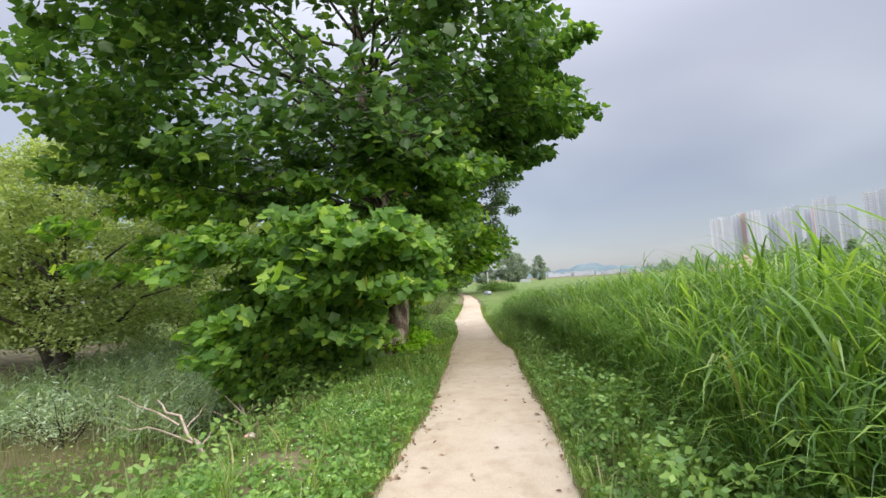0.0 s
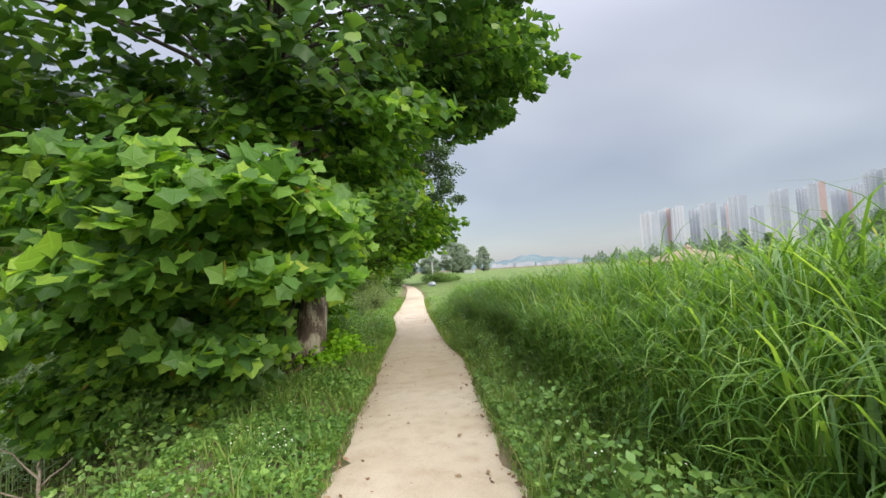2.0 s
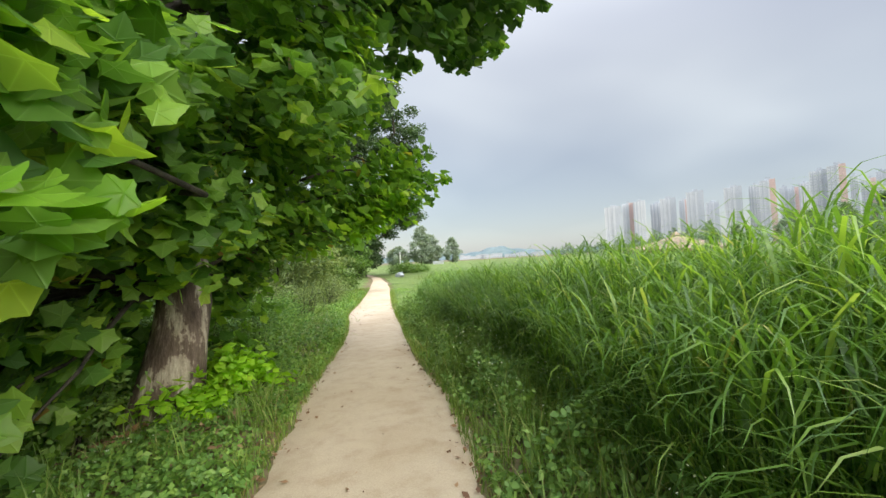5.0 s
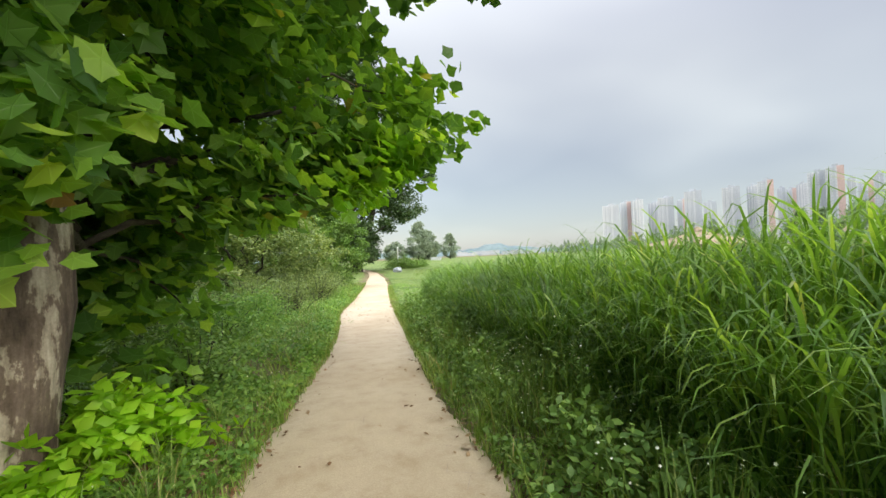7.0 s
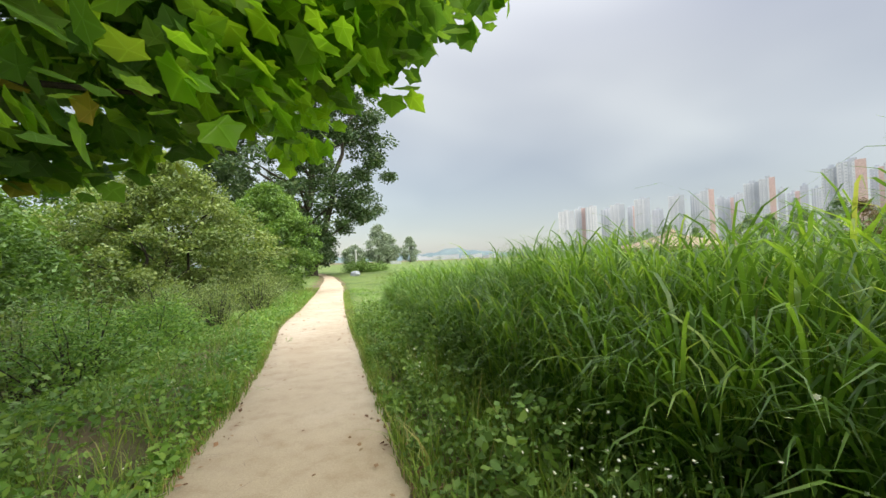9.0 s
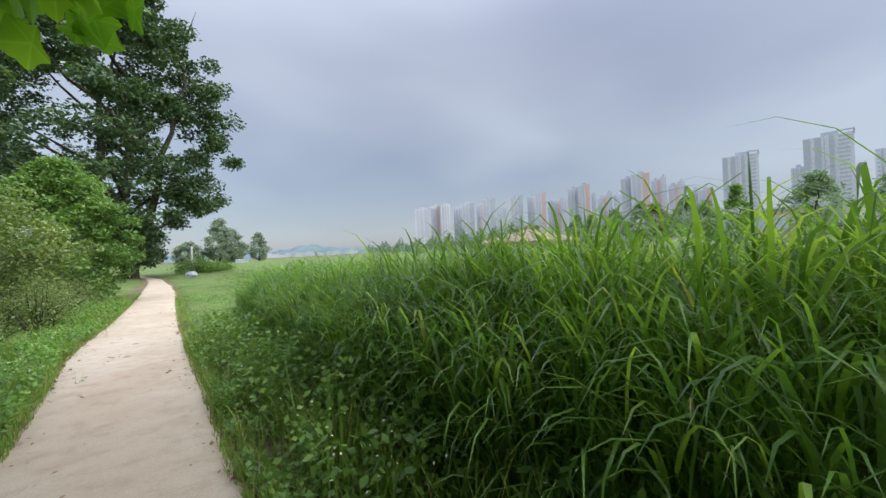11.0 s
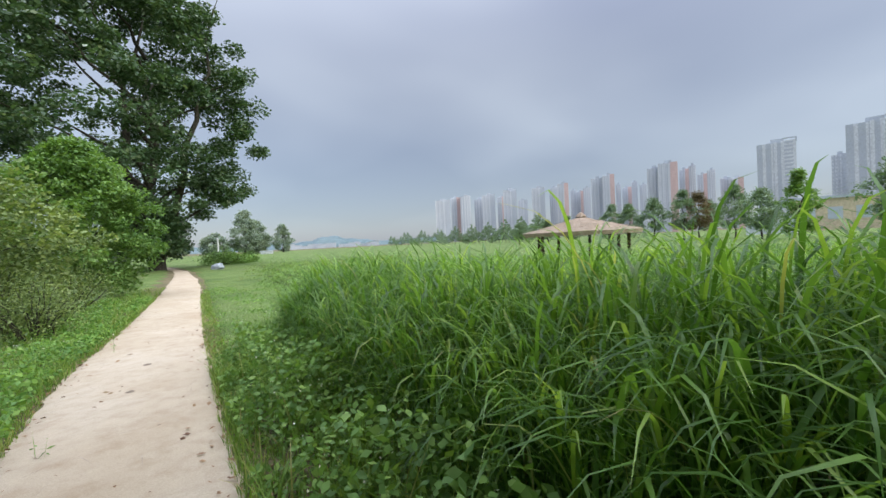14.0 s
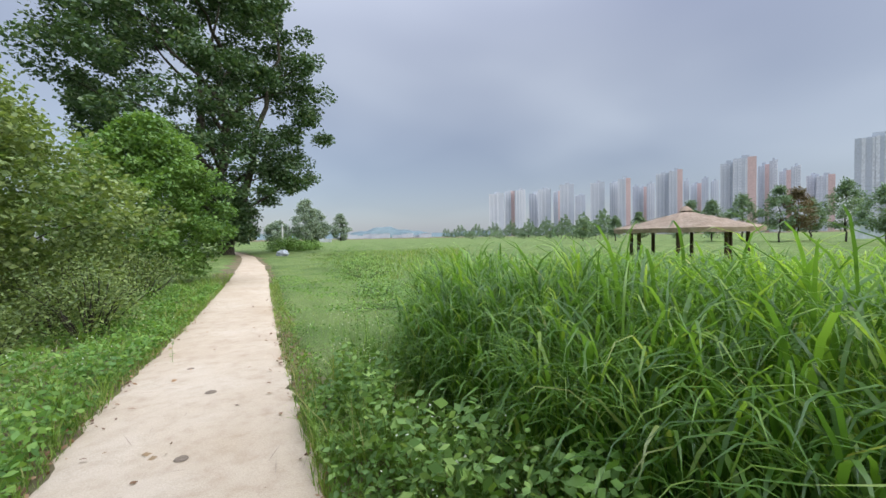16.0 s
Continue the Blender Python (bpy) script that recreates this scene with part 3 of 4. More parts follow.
ground_cover(56000, -1, 0.5, 14, 2.0, 0.052, 0.17, "clover_mat", "bright green clover leaves carpeting the path edge", "clover", -0.03)
ground_cover(44000, -1, 12, 34, 2.4, 0.062, 0.28, "weed_mat", "low green broad-leaved weeds along the path", "clover", -0.03)
ground_cover(30000, 1, -1, 21, 0.7, 0.05, 0.22, "weed_mat_meadow_side", "low green weeds between footpath and reed grass", "weed_leaf", -0.03)
ground_cover(52000, 1, -1, 21, 1.3, 0.055, 0.55, "weed_fringe", "leafy green weeds at the foot of the reed grass", "weed_leaf", 0.2, 0.9)
ground_cover(22000, 1, 20, 36, 4.5, 0.05, 0.07, "lawn_weeds", "low clover and weeds in the grass beside the path", "clover", 0.0, 1.1)
ground_cover(42000, -1, 0, 30, 6.5, 0.075, 0.5, "bank_weeds", "dusty green leafy weeds on the river bank", "weed_leaf", 1.6, 0.9)


def flower_sprigs(n, side, y0, y1, d0, d1, hmax, name):
    """Small white daisies on thin stalks."""
    x, y = strew(n, lambda y, s: (left_edge(y) - d0 - (d1 - d0) * s) if side < 0 else (right_edge(y) + d0 + (d1 - d0) * s), y0, y1)
    keep = wave(1.9 * x, 1.4 * y + 2) > 0.05
    x, y = x[keep], y[keep]
    n = len(x)
    p = on_ground(x, y)
    h = rng.uniform(0.3, 1.0, n) * hmax
    stem = blades(p, h, np.full(n, 0.004), rng.uniform(0, 6.28, n), rng.normal(0, 0.08, n), rng.uniform(0, 0.15, n), 3)
    tip = p.copy()
    tip[:, 2] += h * 0.99
    put(name + "_stalks", grid_mesh(name + "_stalks", *stem, "weed_leaf"), label="thin green flower stalks by the path", category="flowers", kind="stuff")
    a = np.linspace(0, 2 * np.pi, 10, endpoint=False)
    r = np.where(np.arange(10) % 2, 0.55, 1.0)
    disc = (np.concatenate([[[0, 0, 0.12]], np.stack([r * np.cos(a), r * np.sin(a), 0 * a], 1)]), np.array([[0, k + 1, (k + 1) % 10 + 1] for k in range(10)]))
    put(name, grid_mesh(name, *scattered(disc, tip, rng.uniform(0.005, 0.010, n), turns(n, 0.5)), "petal"), label="small white daisy heads among the weeds", category="flowers", kind="stuff")


def daisy_clump(x0, y0, r, n, hmax):
    """A branching clump of white daisies rising above the weeds."""
    x, y = x0 + rng.normal(0, r, n), y0 + rng.normal(0, r, n)
    p = on_ground(x, y)
    h = rng.uniform(0.5, 1.0, n) * hmax
    az, ln, cu = rng.uniform(0, 6.28, n), np.abs(rng.normal(0, 0.12, n)), rng.uniform(0, 0.2, n)
    t = thing("daisy_clump", 0, 0, 0, "clump of small white daisies on thin green stalks", "flowers", "daisy clumps")
    v, f = blades(p, h, np.full(n, 0.005), az, ln, cu, 4)
    put("greenery", grid_mesh("greenery", v, f, "weed_leaf"), t, kind="stuff")
    tip = v.reshape(n, -1, 3)[:, -2:].mean(1)
    a = np.linspace(0, 2 * np.pi, 12, endpoint=False)
    rr = np.where(np.arange(12) % 2, 0.6, 1.0)
    disc = (np.concatenate([[[0, 0, 0.15]], np.stack([rr * np.cos(a), rr * np.sin(a), 0 * a], 1)]), np.array([[0, k + 1, (k + 1) % 12 + 1] for k in range(12)]))
    put("blossom", grid_mesh("blossom", *scattered(disc, tip, rng.uniform(0.006, 0.011, n), turns(n, 0.5)), "petal"), t, kind="stuff")
    m = n * 9
    k = rng.integers(0, n, m)
    q = p[k] + (tip[k] - p[k]) * rng.uniform(0.05, 0.85, (m, 1))
    put("leafage", grid_mesh("leafage", *scattered(flat_leaf(0.3), q, rng.uniform(0.03, 0.07, m), turns(m, 0.6)), "weed_leaf"), t, kind="stuff")


daisy_clump(3.45, 10.55, 0.16, 60, 0.95)
daisy_clump(3.3, 11.4, 0.2, 50, 0.75)
daisy_clump(3.2, 9.2, 0.25, 50, 0.6)
daisy_clump(4.95, 18.9, 0.2, 70, 0.5)
daisy_clump(4.75, 17.9, 0.18, 50, 0.45)
daisy_clump(5.6, 20.8, 0.3, 50, 0.6)
daisy_clump(-1.1, 4.9, 0.2, 60, 0.3)
daisy_clump(-0.6, 6.4, 0.2, 60, 0.3)
daisy_clump(2.9, 24.0, 0.35, 60, 0.35)
daisy_clump(3.3, 26.5, 0.4, 60, 0.35)
daisy_clump(2.0, 19.5, 0.35, 60, 0.35)
flower_sprigs(1500, -1, 2, 34, 0.05, 1.3, 0.3, "daisies_river_side")
flower_sprigs(2000, 1, 2, 24, 0.15, 1.2, 0.6, "daisies_meadow_side")


verge_grass(11000, 1, -2, 22, 2.0, 0.35, 0.95, "reed_undergrowth", "dim inner blades of the tall reed grass", "reed_grass", 1.0, 0.7)


# ---- silver reeds on the low meadow ----
def reeds():
    n = 8000
    x, y = rng.uniform(-14, -2.2, n), rng.uniform(7, 30, n)
    d = left_edge(y) - x
    keep = (d > 5.6 + 0.6 * np.sin(y)) & (y > 8.6 + 0.35 * np.maximum(-3 - x, 0)) & (wave(0.5 * x, 0.5 * y) > -0.35)
    x, y = x[keep], y[keep]
    n = len(x)
    base = on_ground(x, y)
    h = rng.uniform(0.7, 1.4, n)
    out = [blades(base, h, np.full(n, 0.012), rng.uniform(0, 6.28, n), rng.normal(0, 0.08, n), rng.uniform(0, 0.4, n), 3)]
    for k in range(4):
        b = base.copy()
        b[:, 2] += h * rng.uniform(0.3, 0.95, n)
        out.append(blades(b, rng.uniform(0.3, 0.5, n), rng.uniform(0.03, 0.055, n), rng.normal(-0.9, 1.2, n), rng.uniform(0.8, 1.3, n), rng.uniform(0.1, 0.9, n), 3))
    put("silver_reeds", grid_mesh("silver_reeds", *joined(out), "silver_reed"), label="silvery grey-green reeds on the low meadow", category="reeds", kind="stuff")


reeds()


# ---- trees ----
def crown_mesh(name, centres, radii, per, size, mat, shape=None, tilt=0.6, flat=0.6):
    """Leaves in many loose clumps round the centres, so that the outline stays ragged with gaps."""
    c = np.repeat(centres, per, 0)
    r = np.repeat(radii, per)
    n = len(c)
    d = rng.normal(0, 1, (n, 3))
    d /= np.linalg.norm(d, axis=1)[:, None]
    p = c + d * (r * rng.uniform(0.15, 1.0, n) ** 0.6)[:, None] * np.array([1, 1, flat])
    return grid_mesh(name, *scattered(shape or flat_leaf(0.6), p, rng.uniform(0.65, 1.3, n) * size, turns(n, tilt)), mat)


def clump_centres(n, radius, height, bottom, top_narrow=0.6, hollow=0.45):
    """Clump places within an egg-shaped crown of that radius between bottom and height."""
    a = rng.uniform(0, 2 * np.pi, n)
    t = rng.uniform(0, 1, n)
    prof = np.sin(np.pi * np.clip(t * 0.86 + 0.12, 0, 1)) ** 0.7 * np.interp(t, [0, 0.4, 1], [0.9, 1.0, top_narrow])
    r = radius * prof * rng.uniform(hollow, 1.0, n) ** 0.6 * (1 + 0.18 * np.sin(3 * a + 5 * t))
    return np.stack([r * np.cos(a), r * np.sin(a), bottom + (height - bottom) * t], 1)


def tree(name, x, y, height, radius, bottom, label, leaf_mat, bark, clumps=90, per=120, size=0.16, clump_r=0.7, trunk_r=0.18, z=None, narrow=0.6, group="", limbs=16, shape=None, stems=1, shift=0.0, waist=0.0):
    z = float(ground_z(x, y)) if z is None else z
    t = thing(name, x, y, z, label, "tree", group)
    c = clump_centres(clumps, radius, height, bottom, narrow)
    if waist:
        c[:, :2] *= np.where(c[:, 2:] < waist * height, 0.38, 1.0)
    c[:, 0] += shift * smooth(0.1, 0.4, c[:, 2] / height)
    wood = []
    for s in range(stems):
        foot = np.array([0.3 * s * math.cos(2.2 * s), 0.3 * s * math.sin(2.2 * s), -0.15])
        top = np.array([radius * 0.35 * s * math.cos(2.2 * s + 1), radius * 0.35 * s * math.sin(2.2 * s + 1), height * (0.9 if stems == 1 else 0.74)])
        wood.append(limb(foot, top, trunk_r / (1 + 0.3 * s), 0.02, 0.02, 12, 9))
    v, f = joined(wood)
    put("trunk", grid_mesh("trunk", v, f, bark), t)
    order = np.argsort(-rng.uniform(0, 1, len(c)))[:limbs]
    for k in order:
        zz = max(bottom * 0.7, c[k, 2] - 0.55 * np.hypot(c[k, 0], c[k, 1]) - 0.2)
        put("limb", grid_mesh("limb", *limb((0, 0, zz), c[k], trunk_r * 0.3, 0.01, 0.06), bark), t)
    put("crown", crown_mesh("crown", c, rng.uniform(0.6, 1.3, len(c)) * clump_r, per, size, leaf_mat, shape), t)
    return t


def plane_tree():
    """The big plane tree whose boughs hang over the path."""
    t = thing("plane_tree", 0, 0, 0, "large plane tree with mottled bark and low hanging boughs", "tree")
    foot = np.array([-0.5, 11.45, -0.75])
    line = [foot, (-0.42, 11.45, -0.3), (-0.33, 11.45, 0.1), (-0.24, 11.47, 0.5), (-0.2, 11.5, 0.9), (-0.2, 11.6, 1.8), (-0.35, 11.8, 3.2), (-0.7, 12.35, 5.0), (-1.0, 12.5, 7.5), (-1.1, 12.5, 10.0), (-1.0, 12.4, 13.0)]
    v, f = tube(line, [0.56, 0.40, 0.335, 0.30, 0.275, 0.255, 0.24, 0.22, 0.17, 0.11, 0.03], 20)
    v += 0.02 * np.sin(9 * v[:, [1, 2, 0]] + 4 * v[:, [2, 0, 1]])
    put("trunk", grid_mesh("trunk", v, f, "bark_plane"), t, "brown trunk with pale flaking patches")
    boxes = [
        # x0 x1 y0 y1 z0 z1 sprays leaves
        (-0.9, 0.3, 6.9, 8.8, 1.4, 2.6, 20, 80),
        (-4.6, -0.9, 7.4, 10.5, 0.4, 2.8, 60, 80),
        (-4.9, -1.2, 9.0, 13.0, -0.7, 1.5, 44, 80),
        (-2.5, 1.3, 8.2, 11.0, 2.3, 4.8, 44, 80),
        (0.2, 2.0, 10.4, 12.9, 2.4, 4.0, 34, 70),
        (0.6, 2.7, 12.2, 13.9, 1.75, 2.5, 26, 40),
        (-0.9, 1.3, 11.9, 14.2, 1.25, 2.3, 26, 50),
        (-1.2, 2.6, 13.2, 15.5, 2.85, 4.4, 30, 70),
        (-7.5, -2.5, 9.0, 15.0, 2.2, 5.0, 50, 75),
        (-0.7, 0.45, 9.5, 10.8, 1.65, 3.0, 20, 60),
        (2.3, 2.85, 12.2, 13.0, 2.15, 2.5, 6, 40),
        (-2.4, -0.4, 6.5, 8.4, 1.5, 2.9, 26, 60),
        (-0.5, 0.3, 10.2, 10.8, 1.2, 1.6, 5, 26),
        (-2.2, 0.3, 12.7, 14.6, 1.6, 3.4, 36, 50),
        (-0.9, 0.2, 9.9, 11.0, 1.6, 2.4, 16, 42),
        (-4.2, -1.0, 9.2, 12.4, -0.8, 1.6, 70, 95),
        (-3.6, -0.9, 12.4, 14.4, -0.7, 2.2, 60, 85),
        (-0.6, 0.5, 12.7, 14.0, 0.15, 1.6, 16, 55),
        (1.5, 3.1, 12.3, 13.6, 2.2, 3.2, 16, 38),
        (2.9, 3.45, 12.3, 13.1, 2.2, 2.7, 6, 24),
        (2.5, 4.9, 10.9, 13.0, 4.5, 6.2, 26, 70),
        (4.0, 5.9, 10.9, 13.0, 6.2, 9.0, 30, 70),
        (-10.0, -5.0, 9.5, 15.0, 5.2, 9.8, 22, 65),
        (2.8, 5.6, 13.0, 15.5, 5.6, 9.0, 30, 70),
    ]
    cs, per, rr = [], [], []
    for x0, x1, y0, y1, z0, z1, k, m in boxes:
        c = np.stack([rng.uniform(x0, x1, k), rng.uniform(y0, y1, k), rng.uniform(z0, z1, k)], 1)
        cs.append(c)
        per += [m] * k
        rr += [0.46] * k
    k = 560
    a, u = rng.uniform(0, 2 * np.pi, k), rng.uniform(0, 1, k)
    zz = 4.0 + 10.0 * u
    prof = np.interp(u, [0, 0.12, 0.45, 0.8, 1], [4.6, 5.8, 6.6, 5.4, 2.0])
    r = prof * rng.uniform(0.3, 1, k) ** 0.4
    big = np.stack([-1.3 + r * np.cos(a) * np.where(np.cos(a) < 0, 1.25, 1.0), 12.3 + r * np.sin(a), zz], 1)
    big = big[~((big[:, 2] < 5.6) & (big[:, 0] > 2.0))]
    big = big[(big[:, 2] < 8.8) | (rng.uniform(0, 1, len(big)) < 0.45)]
    big = big[~((big[:, 2] < 8.0) & (big[:, 1] < 12.0) & (rng.uniform(0, 1, len(big)) < 0.2))]
    cs.append(big)
    per += [92] * len(big)
    rr += [0.85] * len(big)
    c, per, rr = np.concatenate(cs), np.array(per), np.array(rr)
    for p in c:
        rad = math.hypot(p[0] + 0.4, p[1] - 12.2)
        h = min(max(p[2] - 0.35 * rad + 0.3, 1.3), 11.5)
        q = np.array([np.interp(h, [1.3, 5, 13], [-0.12, -0.7, -1.0]), 12.2, h])
        if rng.uniform() < 0.16:
            put("limb", grid_mesh("limb", *limb(q, p, min(0.015 + 0.008 * rad, 0.055), 0.006, 0.08, 8, 6), "bark_dark"), t)
    cc, rs = np.repeat(c, per, 0), np.repeat(rr, per)
    n = len(cc)
    d = rng.normal(0, 1, (n, 3))
    d /= np.linalg.norm(d, axis=1)[:, None]
    pos = cc + d * (rs * rng.uniform(0.1, 1, n) ** 0.5)[:, None] * np.array([1.15, 1.15, 0.45])
    # keep the walked line free
    line_x = np.interp(pos[:, 1], [0, 4, 7.4, 10.4, 13, 17], [-0.75, 0.46, 1.2, 2.05, 2.7, 3.4])
    clear = (np.abs(pos[:, 0] - line_x) < 0.6) & (pos[:, 2] < 1.5) & (pos[:, 1] < 20)
    # the sprays over the low meadow end above the reeds
    clear |= (pos[:, 0] < -4.4) & (pos[:, 2] < 1.0 + 0.25 * np.sin(5 * pos[:, 0]))
    clear |= pos[:, 2] < ground_z(pos[:, 0], pos[:, 1]) + 0.05
    pos = pos[~clear]
    n = len(pos)
    rot = turns(n, 0.5)
    # leaves hang with their upper faces turned outwards
    out = pos[:, :2] - np.array([-0.3, 11.8])
    out /= np.linalg.norm(out, axis=1)[:, None] + 1e-6
    tip = rng.uniform(0.25, 0.95, n)
    ct, st = np.cos(tip), np.sin(tip)
    ux, uy, zero = -out[:, 1], out[:, 0], np.zeros(n)
    lean = np.stack([ct + ux * ux * (1 - ct), ux * uy * (1 - ct), uy * st, ux * uy * (1 - ct), ct + uy * uy * (1 - ct), -ux * st, -uy * st, ux * st, ct], 1).reshape(-1, 3, 3)
    rot = lean @ rot
    size = rng.uniform(0.13, 0.26, n) * np.where((pos[:, 0] > 0.3) & (pos[:, 2] < 4), 0.78, 1.0)
    reach = np.abs(pos[:, 0] - np.interp(pos[:, 1], [0, 4, 7.4, 10.4, 13, 17], [-0.75, 0.46, 1.2, 2.05, 2.7, 3.4])) + np.abs(pos[:, 2] - 1.5)
    near = np.argsort(reach)[:300]
    rest = np.ones(n, bool)
    rest[near] = False
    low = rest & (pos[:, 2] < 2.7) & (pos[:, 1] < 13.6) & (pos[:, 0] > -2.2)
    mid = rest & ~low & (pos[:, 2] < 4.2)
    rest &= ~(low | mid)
    # Sprays below 4.2 m take the light-painted leaf, the crown above the shade-painted one.
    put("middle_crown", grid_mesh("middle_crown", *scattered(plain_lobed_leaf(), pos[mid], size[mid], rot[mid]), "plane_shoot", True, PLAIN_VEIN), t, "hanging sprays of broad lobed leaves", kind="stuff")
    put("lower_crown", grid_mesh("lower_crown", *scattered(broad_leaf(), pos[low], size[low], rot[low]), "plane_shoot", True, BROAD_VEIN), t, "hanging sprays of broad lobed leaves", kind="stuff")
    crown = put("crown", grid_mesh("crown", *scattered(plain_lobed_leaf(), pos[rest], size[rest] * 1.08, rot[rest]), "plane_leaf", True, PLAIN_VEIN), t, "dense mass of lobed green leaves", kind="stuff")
    one = grid_mesh("leaf", *lobed_leaf(), "plane_leaf_single", True, LOBE_VEIN)
    for k in near:
        ob = put("leaf", one, t)
        m = Matrix([list(map(float, row)) for row in rot[k]]).to_4x4()
        ob.matrix_basis = Matrix.Translation(pos[k].tolist()) @ m @ Matrix.Scale(float(size[k]), 4)


plane_tree()

# lime-green sapling shoots round the foot of the plane tree
def shrub(name, x, y, r, h, label, mat, n, size, bark="bark_dark", shape=None, stems=14, z=None, group=""):
    z = float(ground_z(x, y)) if z is None else z
    t = thing(name, x, y, z, label, "shrub", group)
    a, u = rng.uniform(0, 2 * np.pi, stems), rng.uniform(0.2, 1, stems)
    tips = np.stack([r * u * np.cos(a), r * u * np.sin(a), h * (1.05 - 0.55 * u ** 2) * rng.uniform(0.7, 1, stems)], 1)
    for p in tips:
        put("stem", grid_mesh("stem", *limb((0.15 * p[0], 0.15 * p[1], -0.08), p, 0.010 + 0.006 * h, 0.004, 0.1, 5, 5), bark), t)
    k = len(tips)
    f = rng.uniform(0.35, 1.05, (n, 1)) ** 0.7
    p = tips[rng.integers(0, k, n)] * f + rng.normal(0, 0.13 * r + 0.03, (n, 3))
    p[:, 2] = np.maximum(p[:, 2], 0.03)
    put("foliage", grid_mesh("foliage", *scattered(shape or flat_leaf(0.5), p, rng.uniform(0.6, 1.3, n) * size, turns(n, 0.6)), mat), t)
    return t


shrub("shrub", 0.35, 11.75, 0.55, 0.55, "lime-green leafy shoots at the foot of the plane tree", "lime_leaf", 800, 0.13, shape=simple_leaf(0.65))
shrub("shrub", -0.1, 11.2, 0.5, 0.4, "lime-green leafy shoots at the foot of the plane tree", "lime_leaf", 600, 0.13, shape=simple_leaf(0.65))
shrub("shrub", 0.4, 13.6, 0.6, 0.8, "low green bramble beside the plane tree", "weed_leaf", 1800, 0.07)
shrub("shrub", -0.4, 14.4, 0.9, 1.2, "green bramble thicket on the bank", "weed_leaf", 4000, 0.07)
shrub("shrub", 0.0, 18.4, 1.1, 1.55, "feathery light green shrub on the bank", "clover", 5500, 0.09, shape=flat_leaf(0.3), stems=24)
shrub("shrub", 0.75, 20.4, 0.9, 1.2, "feathery light green shrub on the bank", "clover", 4500, 0.09, shape=flat_leaf(0.3), stems=24)
shrub("shrub", 1.75, 22.4, 1.0, 1.25, "brownish twiggy shrub beside the verge", "willow_leaf", 4500, 0.06, stems=30)
shrub("shrub", 2.9, 26.2, 1.0, 1.4, "brownish twiggy shrub beside the verge", "willow_leaf", 5000, 0.06, stems=30)
shrub("shrub", 3.5, 31.0, 1.2, 1.6, "olive twiggy shrub beside the verge", "willow_leaf", 5000, 0.07, stems=30)
shrub("shrub", -1.4, 22.0, 1.5, 2.0, "light green thicket on the bank", "green_leaf", 7000, 0.07, stems=26)
shrub("shrub", -2.2, 9.3, 1.0, 0.9, "dark green undergrowth beneath the plane tree", "weed_leaf", 3000, 0.08)
shrub("shrub", -1.3, 11.2, 1.1, 1.0, "dark green undergrowth beneath the plane tree", "weed_leaf", 3000, 0.08)

shrub("shrub", 0.5, 23.6, 1.1, 0.9, "grey-green bramble on the bank", "weed_leaf", 5000, 0.06)
shrub("shrub", -0.6, 21.0, 1.2, 1.0, "grey-green bramble on the bank", "weed_leaf", 5000, 0.06)
shrub("shrub", 1.7, 26.3, 1.0, 1.0, "brownish twiggy shrub beside the verge", "willow_leaf", 5000, 0.06, stems=30)
shrub("shrub", -1.2, 25.5, 1.3, 1.3, "brownish twiggy shrub beside the verge", "willow_leaf", 5500, 0.07, stems=30)
for x, y, r, h in ((-5.2, 11.5, 1.3, 1.3), (-6.6, 14.2, 1.6, 1.5), (-4.6, 15.5, 1.3, 1.2), (-8.4, 11.6, 1.6, 1.4), (-9.5, 16.5, 1.8, 1.6), (-6.0, 19.5, 1.8, 1.7), (-3.0, 18.6, 1.2, 1.2)):
    shrub("sage_bush", x, y, r, h, "silvery sage-green bush on the low meadow", "silver_reed", 1700, 0.13, shape=flat_leaf(0.25))

shrub("shrub", -1.9, 17.0, 1.2, 1.7, "dark green leafy thicket on the bank", "weed_leaf", 6000, 0.07, stems=26)
shrub("shrub", 0.3, 24.6, 1.2, 2.0, "olive leafy thicket on the bank", "willow_leaf", 7000, 0.07, stems=30)
shrub("shrub", -1.0, 19.6, 1.2, 1.9, "olive leafy thicket on the bank", "willow_leaf", 6000, 0.07, stems=28)
shrub("shrub", 2.2, 28.6, 1.2, 1.8, "dark olive thicket beside the verge", "willow_leaf", 7000, 0.07, stems=30)

# trees along the river side
tree("willow_tree", -5.2, 25.5, 6.0, 3.2, 0.0, "dark green willow thicket on the bank", "green_leaf", "bark_dark", 170, 220, 0.14, 0.75, 0.18, stems=2, limbs=8)
tree("willow_tree", -15.5, 23.0, 8.0, 4.6, 1.6, "soft olive willow on the low meadow", "pale_willow_leaf", "bark_dark", 190, 230, 0.15, 0.95, 0.22, stems=2, limbs=10)
tree("willow_tree", -0.2, 29.8, 6.7, 3.9, 0.0, "olive-green bushy willow beside the path", "willow_leaf", "bark_dark", 360, 190, 0.125, 0.66, 0.12, stems=3, limbs=14)
tree("green_tree", 3.9, 36.0, 6.2, 2.9, 0.6, "rounded bright green tree with drooping leaf sprays", "green_leaf", "bark_dark", 240, 200, 0.15, 0.62, 0.14, limbs=8)
tree("poplar_tree", 11.7, 68.0, 38.0, 12.5, 2.0, "tall dark green poplar with grey trunk by the path", "poplar_leaf", "bark_dark", 540, 230, 0.42, 1.6, 0.8, narrow=0.5, limbs=30, stems=3, shift=-3.0, waist=0.17)
